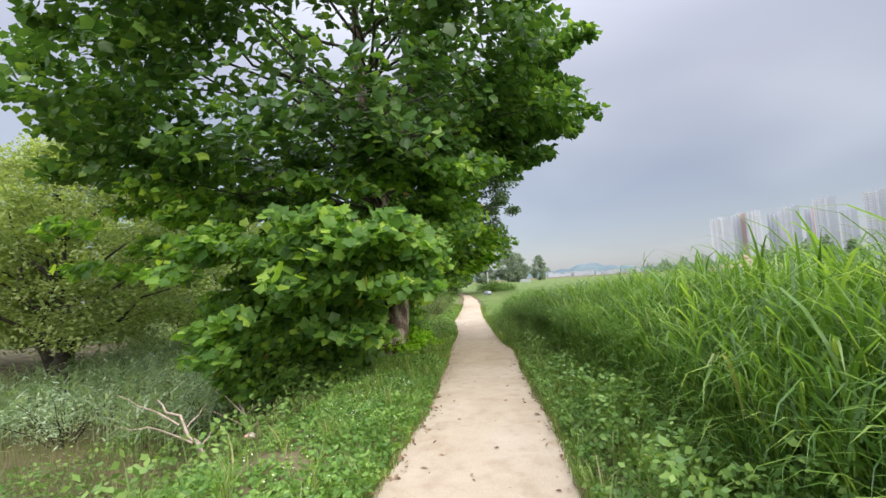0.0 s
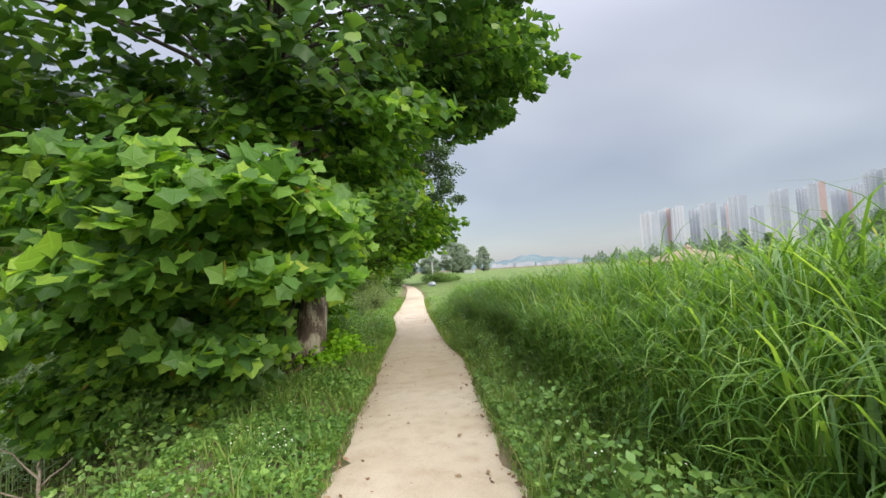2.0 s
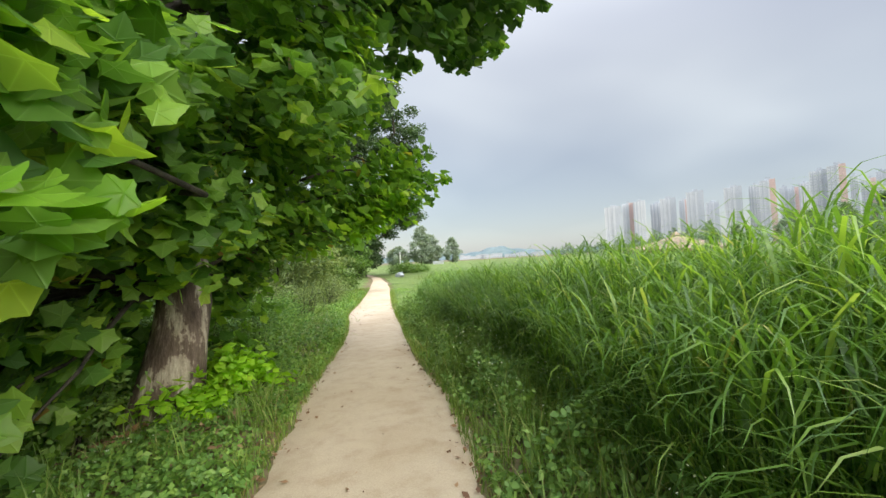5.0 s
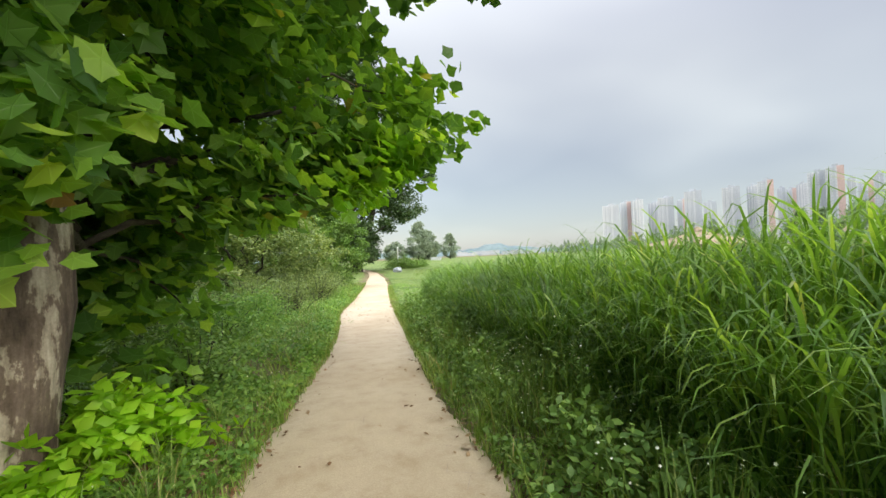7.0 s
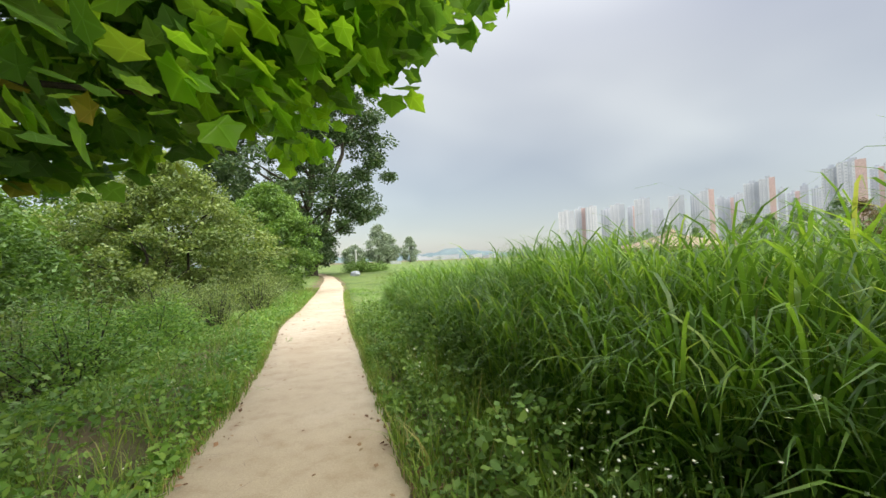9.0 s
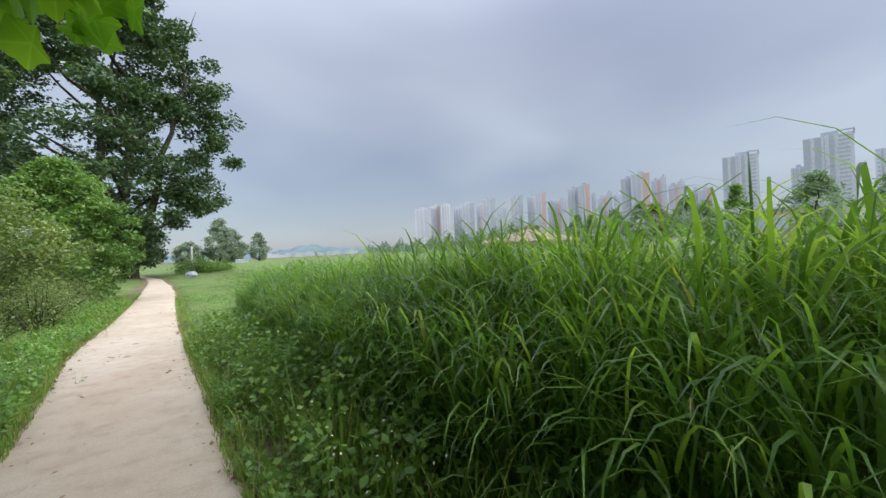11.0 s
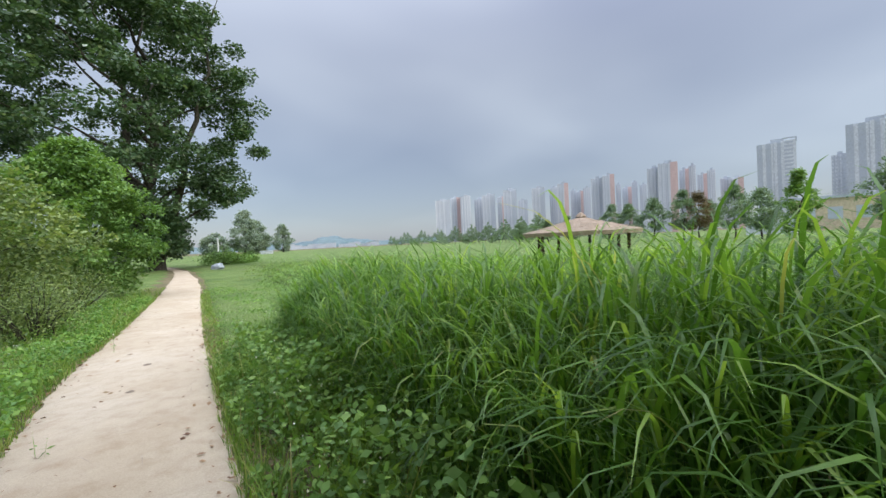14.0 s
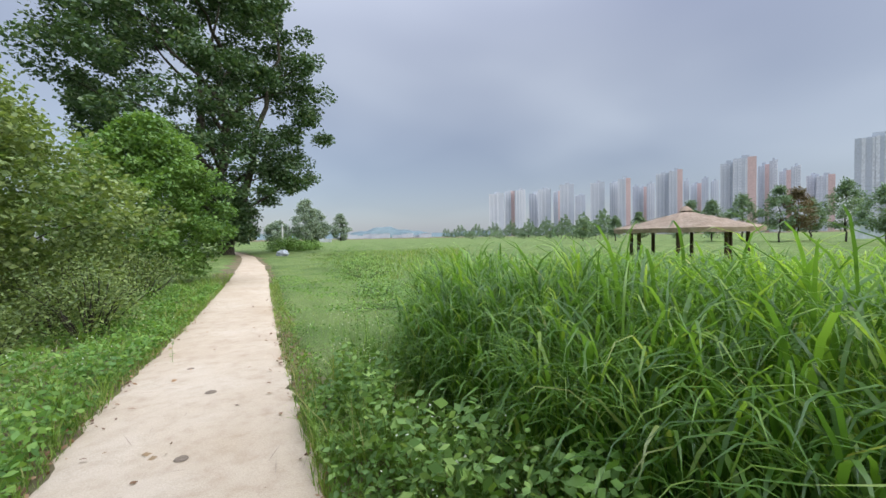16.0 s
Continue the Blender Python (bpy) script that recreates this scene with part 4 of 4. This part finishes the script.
tree("willow_tree", -12.3, 17.5, 9.2, 5.0, 2.0, "spreading willow with dark crooked trunk on the low meadow", "pale_willow_leaf", "bark_dark", 260, 200, 0.155, 0.95, 0.26, stems=2, limbs=20)
tree("willow_tree", -8.5, 25.0, 7.5, 4.2, 0.8, "pale green willow beyond the silver reeds", "pale_willow_leaf", "bark_dark", 170, 170, 0.16, 0.8, 0.24, stems=2)
tree("willow_tree", -4.0, 33.0, 6.5, 3.8, 0.6, "dark green willow thicket on the bank", "green_leaf", "bark_dark", 170, 170, 0.17, 0.8, 0.2, stems=2)
tree("willow_tree", -22.0, 24.0, 11.0, 6.0, 1.5, "broad willow across the low meadow", "pale_willow_leaf", "bark_dark", 150, 190, 0.26, 1.4, 0.3)
tree("willow_tree", -16.0, 36.0, 10.0, 6.0, 0.8, "broad willow across the low meadow", "pale_willow_leaf", "bark_dark", 150, 190, 0.26, 1.4, 0.3)
tree("willow_tree", -2.0, 46.0, 8.0, 4.5, 0.8, "green tree beyond the willow thicket", "green_leaf", "bark_dark", 150, 120, 0.26, 1.0, 0.25)


# ---- gazebo on the meadow ----
def gazebo(x, y):
    z = float(lawn_height(np.array(x), np.array(y))) - 0.2
    t = thing("gazebo", x, y, z, "round thatched gazebo on dark wooden posts in the meadow", "gazebo")

    def ring(r0, z0, r1, z1, thick, name, mat):
        """A thatch course: a sloping collar with a blunt lower edge."""
        k = 36
        a = np.linspace(0, 2 * np.pi, k, endpoint=False)
        jag = 1 + rng.normal(0, 0.012, k)
        prof = [(r0, z0), (r1, z1), (r1 * 0.985, z1 - thick), (max(r0 - 0.05, 0.02), z0 - thick)]
        v = np.concatenate([np.stack([r * jag * np.cos(a), r * jag * np.sin(a), np.full(k, h) + rng.normal(0, 0.012, k)], 1) for r, h in prof])
        f = []
        for p in range(4):
            q = (p + 1) % 4
            f += [[p * k + m, p * k + (m + 1) % k, q * k + (m + 1) % k, q * k + m] for m in range(k)]
        put(name, grid_mesh(name, v, np.array(f), mat, False), t)

    steps = 6
    for c in range(steps):
        r0, r1 = 3.35 * c / steps, 3.35 * (c + 1.16) / (steps + 0.16)
        z0, z1 = 2.82 - 0.86 * (c / steps) ** 0.9, 2.82 - 0.86 * ((c + 1.12) / steps) ** 0.9
        ring(max(r0, 0.05), z0 + 0.03 * (steps - c) / steps, r1, z1, 0.15 if c < steps - 1 else 0.22, "thatch_course", "thatch")
    n = 2600
    ang, u = rng.uniform(0, 2 * np.pi, n), rng.uniform(0.08, 1.03, n) ** 0.6
    zz = 2.89 - 0.86 * u ** 0.9
    stalk = np.stack([3.35 * u * np.cos(ang), 3.35 * u * np.sin(ang), zz], 1)
    v, f = blades(stalk, rng.uniform(0.15, 0.42, n), rng.uniform(0.012, 0.03, n), ang + rng.normal(0, 0.12, n), rng.uniform(1.62, 1.95, n), np.zeros(n), 2)
    put("loose_straw", grid_mesh("loose_straw", v, f, "straw"), t, kind="stuff")
    bm = bmesh.new()
    bmesh.ops.create_cone(bm, cap_ends=True, segments=14, radius1=0.34, radius2=0.2, depth=0.16, matrix=Matrix.Translation((0, 0, 2.9)))
    bmesh.ops.create_cone(bm, cap_ends=True, segments=14, radius1=0.2, radius2=0.08, depth=0.12, matrix=Matrix.Translation((0, 0, 3.02)))
    part("finial", bm, "thatch", t)
    for c in range(8):
        ang = c * math.pi / 4 + 0.3
        v, f = tube([(2.6 * math.cos(ang), 2.6 * math.sin(ang), h) for h in (-0.1, 0.6, 1.3, 1.95)], [0.11, 0.1, 0.095, 0.09], 10)
        put("post", grid_mesh("post", v, f, "post_wood"), t)
        b = ang + math.pi / 4
        p, q = np.array([2.6 * math.cos(ang), 2.6 * math.sin(ang), 1.82]), np.array([2.6 * math.cos(b), 2.6 * math.sin(b), 1.82])
        put("beam", grid_mesh("beam", *tube([p, (p + q) / 2, q], [0.07] * 3, 8), "post_wood"), t)
    bm = bmesh.new()
    bmesh.ops.create_cone(bm, cap_ends=True, segments=32, radius1=2.9, radius2=2.85, depth=0.3, matrix=Matrix.Translation((0, 0, 0.1)))
    part("floor_platform", bm, "post_wood", t)


gazebo(26.4, 27.2)
for x, y, r, h in ((12.2, 36.0, 1.2, 0.8), (14.0, 41.0, 1.5, 0.9), (11.0, 32.5, 1.0, 0.7), (16.5, 47.0, 1.8, 1.0), (9.3, 27.8, 0.9, 0.6), (19.5, 54.0, 2.0, 1.0), (8.2, 25.0, 0.7, 0.5), (13.6, 37.6, 1.0, 0.9)):
    shrub("weed_clump", x, y, 1.5 * r, 0.55 * h, "rank grey-green weeds along a shallow ditch in the meadow", "weed_leaf", 900, 0.09, group="ditch weeds", stems=10)


# ---- distance ----
def seen_at(bearing, dist):
    """A place by compass bearing in degrees and distance from the last third of the path."""
    return 3.2 + dist * math.sin(radians(bearing)), 16.5 + dist * math.cos(radians(bearing))


def box(bm, x0, x1, y0, y1, z0, z1):
    bmesh.ops.create_cube(bm, size=1.0, matrix=Matrix.Translation(((x0 + x1) / 2, (y0 + y1) / 2, (z0 + z1) / 2)) @ Matrix.Diagonal((x1 - x0, y1 - y0, z1 - z0, 1)))


def tower(b0, b1, top, dist, style="white", crest=False):
    """An apartment tower between two bearings, whose roof stands at the given elevation."""
    mid = (b0 + b1) / 2
    x, y = seen_at(mid, dist)
    w = dist * radians(b1 - b0)
    h = dist * math.tan(radians(top)) + 2.0
    t = thing("apartment_tower", x, y, -1.0, "tall " + {"white": "white and grey", "pink": "white and salmon pink", "grey": "blue-grey"}[style] + " apartment tower beyond the park", "building", "apartment towers")
    t.rotation_euler = (0, 0, -radians(mid))
    dp = 13.0
    bm = bmesh.new()
    box(bm, -w / 2, w * 0.12, 0, dp, 0, h * 0.97)
    part("wall", bm, "render_grey" if style == "grey" else "render_white", t)
    bm = bmesh.new()
    box(bm, w * 0.12, w / 2, 1.2, dp + 1.2, 0, h * 0.985)
    part("wing", bm, "render_pink" if style == "pink" else ("render_white" if style == "grey" else "render_grey"), t)
    bm = bmesh.new()
    box(bm, -w * 0.14, w * 0.2, 2.0, dp - 1, h * 0.96, h + 1.0)
    part("roof_block", bm, "render_grey", t)
    bm = bmesh.new()
    box(bm, -w * 0.06, w * 0.02, -0.5, 0.5, 0, h * 0.975)
    part("stair_shaft", bm, "render_grey" if style != "grey" else "render_white", t)
    for u0, u1 in ((-0.35, -0.27), (-0.13, -0.08)):
        bm = bmesh.new()
        box(bm, u0 * w, u1 * w, -0.25, 0.3, 0, h * 0.965)
        part("balcony_strip", bm, "render_grey" if style != "grey" else "render_white", t)
    if crest:
        bm = bmesh.new()
        box(bm, w * 0.2, w * 0.52, 1.0, 2.0, h + 0.2, h + 1.2)
        box(bm, w * 0.48, w * 0.52, 1.0, 2.0, h * 0.96, h + 0.3)
        part("roof_frame", bm, "render_grey", t)
    bm = bmesh.new()
    rows = int(h / 3.0)
    for r in range(1, rows):
        z = r * 3.0
        for u0, u1 in ((-0.45, -0.37), (-0.24, -0.15), (0.05, 0.10)):
            box(bm, u0 * w, u1 * w, -0.08, 0.02, z, z + 1.5)
        if style != "pink":
            box(bm, 0.2 * w, 0.42 * w, 1.12, 1.22, z, z + 1.5)
    wins = part("glazing", bm, "window_glass", t)
    tagged(wins, kind="stuff")


tower(42.6, 44.6, 5.7, 690)
tower(44.7, 46.0, 5.95, 700, "pink")
tower(46.0, 47.4, 6.1, 690, "grey")
tower(47.9, 49.3, 5.6, 720, "grey")
tower(49.0, 50.7, 6.1, 700)
tower(51.0, 52.0, 5.7, 720, "pink")
tower(51.8, 53.6, 6.6, 690)
tower(53.7, 55.0, 5.1, 730)
tower(55.6, 57.3, 6.6, 650)
tower(57.9, 58.9, 6.5, 660, "grey")
tower(58.9, 60.3, 6.9, 640, "pink")
tower(60.5, 61.2, 5.9, 700)
tower(61.2, 62.1, 5.7, 710, "pink")
tower(62.1, 63.0, 6.1, 690, "grey")
tower(63.1, 64.6, 7.2, 600)
tower(64.5, 65.9, 7.5, 590, "pink")
tower(66.0, 66.6, 6.2, 680, "grey")
tower(66.7, 67.8, 5.7, 700, "pink")
tower(67.8, 68.5, 6.3, 670)
tower(68.7, 69.5, 5.9, 690, "grey")
tower(69.6, 71.1, 7.8, 560)
tower(70.8, 72.9, 8.2, 550, "pink")
tower(73.0, 74.0, 7.2, 600, "pink")
tower(74.0, 74.7, 7.6, 580, "grey")
tower(74.8, 75.8, 6.4, 640, "pink")
tower(75.8, 76.6, 6.8, 600, "grey")
tower(77.0, 78.0, 5.7, 660)
tower(77.8, 79.2, 5.6, 650, "pink")
tower(80.5, 83.8, 8.9, 430, "grey", True)
tower(86.4, 87.6, 6.8, 450)
tower(87.5, 91.3, 9.6, 420, "grey", True)
tower(92.6, 95.2, 7.6, 440)
tower(95.4, 99.5, 10.0, 400, "grey", True)
tower(101.5, 105.0, 9.0, 420)


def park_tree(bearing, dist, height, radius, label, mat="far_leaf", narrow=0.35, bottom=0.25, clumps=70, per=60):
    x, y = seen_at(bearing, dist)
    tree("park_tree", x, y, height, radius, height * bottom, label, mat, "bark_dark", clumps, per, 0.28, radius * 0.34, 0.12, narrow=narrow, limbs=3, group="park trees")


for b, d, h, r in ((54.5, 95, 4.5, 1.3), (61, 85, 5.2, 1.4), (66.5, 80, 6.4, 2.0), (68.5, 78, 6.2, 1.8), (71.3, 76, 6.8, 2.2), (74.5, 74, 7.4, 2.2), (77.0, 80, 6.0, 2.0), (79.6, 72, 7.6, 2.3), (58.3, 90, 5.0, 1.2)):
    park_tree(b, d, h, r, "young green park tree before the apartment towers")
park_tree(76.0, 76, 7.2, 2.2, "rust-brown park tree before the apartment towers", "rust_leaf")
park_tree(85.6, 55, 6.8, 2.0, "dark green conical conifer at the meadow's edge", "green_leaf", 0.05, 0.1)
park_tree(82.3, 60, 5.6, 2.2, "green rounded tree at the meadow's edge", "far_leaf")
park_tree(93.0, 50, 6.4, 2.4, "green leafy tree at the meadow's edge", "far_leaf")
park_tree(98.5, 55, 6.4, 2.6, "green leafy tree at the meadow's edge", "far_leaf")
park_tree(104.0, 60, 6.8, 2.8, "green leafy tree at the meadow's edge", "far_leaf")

# a row of slim saplings running towards the horizon
sapling = None
for k in range(46):
    u = k / 45
    b = 36.5 + 21 * u
    d = 250 - 140 * u
    x, y = seen_at(b, d)
    if sapling is None:
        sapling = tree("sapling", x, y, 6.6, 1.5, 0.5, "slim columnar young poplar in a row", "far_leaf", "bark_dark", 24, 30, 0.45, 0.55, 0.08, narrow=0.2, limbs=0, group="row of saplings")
    else:
        o = copy_thing(sapling, pose(x, y, float(ground_z(x, y)), 0, 0, 40 * k))
        o.scale = (1 + 0.25 * math.sin(3 * k),) * 2 + (1 + 0.3 * math.sin(5 * k + 1),)
for k in range(9):
    x, y = seen_at(40 + 3.6 * k, 200 - 11 * k)
    shrub("hedge_bush", x, y, 4.5, 3.0, "dense green bush in the far hedge", "far_leaf", 500, 0.6, group="far hedge", stems=8)

# the end of the path
shrub("bush_mound", 19.4, 73.0, 3.0, 1.5, "low rounded dark green bush in the meadow", "green_leaf", 5200, 0.22, stems=40)
shrub("bush_mound", 22.6, 75.0, 2.2, 1.1, "low rounded dark green bush in the meadow", "green_leaf", 3000, 0.22, stems=24)
# The haze on these far trees is part of their leaf colour.
for x, y, h, r in ((8, 85, 9, 5.0), (3, 70, 10, 6.0), (24, 150, 12, 6), (-8, 62, 11, 6)):
    tree("far_tree", x, y, h, r, 0.8, "haze-greyed green tree beyond the end of the path", "dusky_leaf", "bark_dark", 80, 90, 0.4, r * 0.26, 0.2, limbs=4)
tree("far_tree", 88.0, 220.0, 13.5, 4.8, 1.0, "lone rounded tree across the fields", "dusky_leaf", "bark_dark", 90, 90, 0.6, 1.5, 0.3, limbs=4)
tree("far_tree", 65.0, 204.0, 18.5, 6.0, 1.5, "tall haze-greyed tree across the fields", "dusky_leaf", "bark_dark", 110, 90, 0.7, 1.8, 0.4, limbs=4)
tree("far_tree", 72.5, 212.0, 14.5, 6.0, 1.0, "haze-greyed tree across the fields", "dusky_leaf", "bark_dark", 110, 90, 0.7, 1.8, 0.4, limbs=4)
tree("far_tree", 54.0, 207.0, 9.0, 6.0, 1.0, "haze-greyed tree across the fields", "dusky_leaf", "bark_dark", 90, 90, 0.7, 1.7, 0.4, limbs=4)
tree("far_tree", 78.0, 230.0, 7.0, 6.0, 0.6, "low haze-greyed tree across the fields", "dusky_leaf", "bark_dark", 80, 80, 0.7, 1.6, 0.3, limbs=3)

post = thing("marker_pole", 19.6, 75.5, float(ground_z(19.6, 75.5)), "pale grey metal pole by the end of the path", "pole")
put("shaft", grid_mesh("shaft", *tube([(0, 0, -0.2), (0, 0, 1.5), (0, 0, 3.4)], [0.13, 0.12, 0.11], 10), "pole_paint"), post)
put("cap", grid_mesh("cap", *tube([(0, 0, 3.38), (0, 0, 3.5), (0, 0, 3.56)], [0.16, 0.16, 0.04], 10), "pole_paint"), post)


def boulder(x, y, r, label, mat="stone_grey"):
    bm = bmesh.new()
    bmesh.ops.create_icosphere(bm, subdivisions=3, radius=r)
    for v in bm.verts:
        v.co += v.normal * noise.noise(v.co * (2.0 / r) + Vector((x, y, 0))) * r * 0.3
        v.co.z *= 0.7
    me = bpy.data.meshes.new("stone")
    bm.to_mesh(me)
    bm.free()
    me.materials.append(M[mat])
    ob = put("stone", me, None, label, "stone")
    ob.location = (x, y, float(ground_z(x, y)) + r * 0.45)


boulder(14.9, 58.5, 0.55, "rounded blue-grey stone in the grass by the path")


def far_house(bearing, dist, w, h, mat, label):
    x, y = seen_at(bearing, dist)
    t = thing("far_house", x, y, -1.0, label, "building", "far town")
    t.rotation_euler = (0, 0, -radians(bearing))
    bm = bmesh.new()
    box(bm, -w / 2, w / 2, 0, w * 0.6, 0, h)
    part("wall", bm, mat, t)
    bm = bmesh.new()
    box(bm, -w * 0.53, w * 0.53, -0.3, w * 0.63, h, h + 0.5)
    part("roof", bm, "render_grey", t)
    for k in range(4):
        bm = bmesh.new()
        box(bm, -w * 0.4 + k * w * 0.22, -w * 0.28 + k * w * 0.22, -0.05, 0.05, h * 0.4, h * 0.75)
        part("window", bm, "window_glass", t)


town = random.Random(3)
for k in range(16):
    far_house(22.8 + 0.75 * k + town.uniform(-0.25, 0.25), town.uniform(650, 850), town.uniform(6, 15), town.uniform(4, 9), "render_grey", "low building of the far town")
far_house(88.5, 105, 17, 6.4, "render_tan", "low tan flat-roofed building by the apartment towers")
far_house(82.6, 95, 8, 3.2, "render_white", "low white kiosk by the apartment towers")
far_house(20.7, 175, 4.6, 1.2, "render_white", "small pale hut across the fields")


def hill(b, d, half, h):
    x, y = seen_at(b, d)
    n, m = 40, 9
    u, w = np.meshgrid(np.linspace(-1, 1, n), np.linspace(-1, 1, m))
    zz = h * np.maximum(0, 1 - u ** 2) ** 1.3 * np.maximum(0, 1 - w ** 2) * (1 + 0.12 * np.sin(9 * u + 2) + 0.06 * np.sin(23 * u)) - 2
    ca, sa = math.cos(radians(b)), math.sin(radians(b))
    px, py = u * half, w * half * 0.5
    v = np.stack([x + px * ca + py * sa, y - px * sa + py * ca, zz], 2).reshape(-1, 3)
    i, j = np.meshgrid(np.arange(m - 1), np.arange(n - 1), indexing="ij")
    a = (i * n + j).ravel()
    put("hill", grid_mesh("hill", v, np.stack([a, a + 1, a + 1 + n, a + n], 1), "hill_woods"), label="low wooded hill on the hazy horizon", kind="structure")


hill(28.6, 1500, 200, 36)
hill(32.5, 1700, 280, 22)
hill(22.0, 1700, 300, 26)
hill(10.0, 1600, 500, 24)
hill(42.0, 1900, 500, 22)


# ---- litter ----
def litter():
    n = 850
    y = 1 + 29 * rng.uniform(0, 1, n) ** 1.4
    side = rng.uniform(0, 1, n) < 0.55
    off = np.abs(rng.normal(0, 0.13, n))
    x = np.where(side, left_edge(y) + 0.05 + off * 0.9, right_edge(y) - 0.05 - off)
    free = rng.uniform(0, 1, n) < 0.13
    x = np.where(free, left_edge(y) + (right_edge(y) - left_edge(y)) * rng.uniform(0.1, 0.9, n), x)
    p = np.stack([x, y, path_z(y) + 0.045], 1)
    put("leaf_litter", grid_mesh("leaf_litter", *scattered(simple_leaf(0.6, 0.2), p, rng.uniform(0.02, 0.075, n), turns(n, 0.25)), "dead_leaf"), label="dry brown leaves scattered on the sandy path", category="leaf litter", kind="stuff")
    n = 220
    y = rng.uniform(2, 28, n)
    x = left_edge(y) + (right_edge(y) - left_edge(y)) * rng.beta(0.5, 0.5, n)
    p = np.stack([x, y, path_z(y) + 0.044], 1)
    stick = blades(p, rng.uniform(0.06, 0.3, n), np.full(n, 0.006), rng.uniform(0, 6.28, n), np.full(n, 1.5), rng.uniform(0, 0.1, n), 3)
    put("twig_litter", grid_mesh("twig_litter", *stick, "dry_wood"), label="thin dry twigs scattered on the path", category="twigs", kind="stuff")


litter()


def duff():
    n = 900
    x, y = -0.4 + rng.normal(0, 0.9, n), 11.6 + rng.normal(0, 1.1, n)
    keep = x < left_edge(y) - 0.15
    p = on_ground(x[keep], y[keep])
    p[:, 2] += rng.uniform(0.02, 0.12, len(p))
    put("leaf_duff", grid_mesh("leaf_duff", *scattered(simple_leaf(0.7, 0.2), p, rng.uniform(0.04, 0.12, len(p)), turns(len(p), 0.4)), "dead_leaf"), label="rusty fallen leaves round the plane tree's foot", category="leaf litter", kind="stuff")
    # drifts of dead leaves along both edges of the path
    n = 2300
    y = rng.uniform(1, 27, n)
    side = rng.uniform(0, 1, n) < 0.5
    x = np.where(side, left_edge(y) + rng.normal(-0.03, 0.06, n), right_edge(y) + rng.normal(0.03, 0.07, n))
    p = np.stack([x, y, np.maximum(ground_z(x, y), path_z(y)) + 0.03], 1)
    put("edge_litter", grid_mesh("edge_litter", *scattered(simple_leaf(0.6, 0.2), p, rng.uniform(0.02, 0.07, n), turns(n, 0.4)), "dead_leaf"), label="brown leaf litter drifted along the path's edges", category="leaf litter", kind="stuff")


duff()


def fallen_branch(x, y, reach, turn, label):
    z = float(ground_z(x, y))
    t = thing("fallen_branch", x, y, z, label, "branch")
    ca, sa = math.cos(turn), math.sin(turn)

    def at_(u, w, h):
        return (u * ca - w * sa, u * sa + w * ca, h)

    put("bough", grid_mesh("bough", *limb(at_(0, 0, 0.05), at_(reach, 0, 0.75), 0.035, 0.008, 0.05, 8, 7), "dry_wood"), t)
    for u, w, h in ((0.55, 0.5, 0.7), (0.8, -0.4, 0.6), (0.4, -0.3, 0.4), (0.95, 0.35, 0.95)):
        put("twig", grid_mesh("twig", *limb(at_(reach * u * 0.6, 0, 0.05 + 0.45 * u), at_(reach * u, reach * w, h), 0.016, 0.004, 0.05, 6, 5), "dry_wood"), t)


fallen_branch(-2.9, 5.6, 1.5, 2.4, "bare bleached branch lying on the river bank")
fallen_branch(-3.2, 8.2, 1.4, 2.0, "bare bleached branch lying on the river bank")


def scrap(name, x, y, z, size, label, category, mat, squash=0.35):
    """A small crumpled piece lying on the ground."""
    bm = bmesh.new()
    bmesh.ops.create_icosphere(bm, subdivisions=2, radius=size)
    for v in bm.verts:
        v.co += Vector((noise.noise(v.co * (3 / size)), noise.noise(v.co * (3 / size) + Vector((5, 1, 2))), 0)) * size * 0.5
        v.co.z *= squash
    me = bpy.data.meshes.new(name)
    bm.to_mesh(me)
    bm.free()
    me.materials.append(M[mat])
    ob = put(name, me, None, label, category)
    ob.location = (x, y, z)
    return ob


noisy("red_wrap", [(0.42, (0.5, 0.05, 0.04)), (0.55, (0.75, 0.72, 0.7))], 14.0, 0.5)
noisy("bark_flake", [(0.3, (0.30, 0.22, 0.15)), (0.7, (0.52, 0.44, 0.34))], 12.0, 0.9)
noisy("flat_leaf_grey", [(0.3, (0.15, 0.12, 0.09)), (0.7, (0.26, 0.21, 0.16))], 20.0, 0.9)
for x, y, r, lab in ((2.1, 7.6, 0.045, "pale curled bark flake at the path's edge"), (2.25, 7.9, 0.045, "pale curled bark flake at the path's edge"), (2.6, 10.9, 0.04, "pale curled bark flake at the path's edge"), (0.9, 10.9, 0.05, "pale curled bark flake at the path's edge")):
    scrap("bark_flake", x, y, float(path_z(y)) + 0.05, r, lab, "bark", "bark_flake", 0.12)
scrap("wrapper", -2.55, 5.9, float(ground_z(-2.55, 5.9)) + 0.16, 0.07, "crumpled red and white wrapper in the clover", "litter", "red_wrap", 0.6)
scrap("trodden_leaf", 4.12, 22.05, float(path_z(22.05)) + 0.04, 0.055, "flattened grey leaf trodden into the path", "leaf", "flat_leaf_grey", 0.06)
scrap("trodden_leaf", 3.75, 20.6, float(path_z(20.6)) + 0.04, 0.045, "flattened grey leaf trodden into the path", "leaf", "flat_leaf_grey", 0.06)
scrap("trodden_leaf", 4.05, 23.2, float(path_z(23.2)) + 0.04, 0.04, "flattened grey leaf trodden into the path", "leaf", "flat_leaf_grey", 0.06)
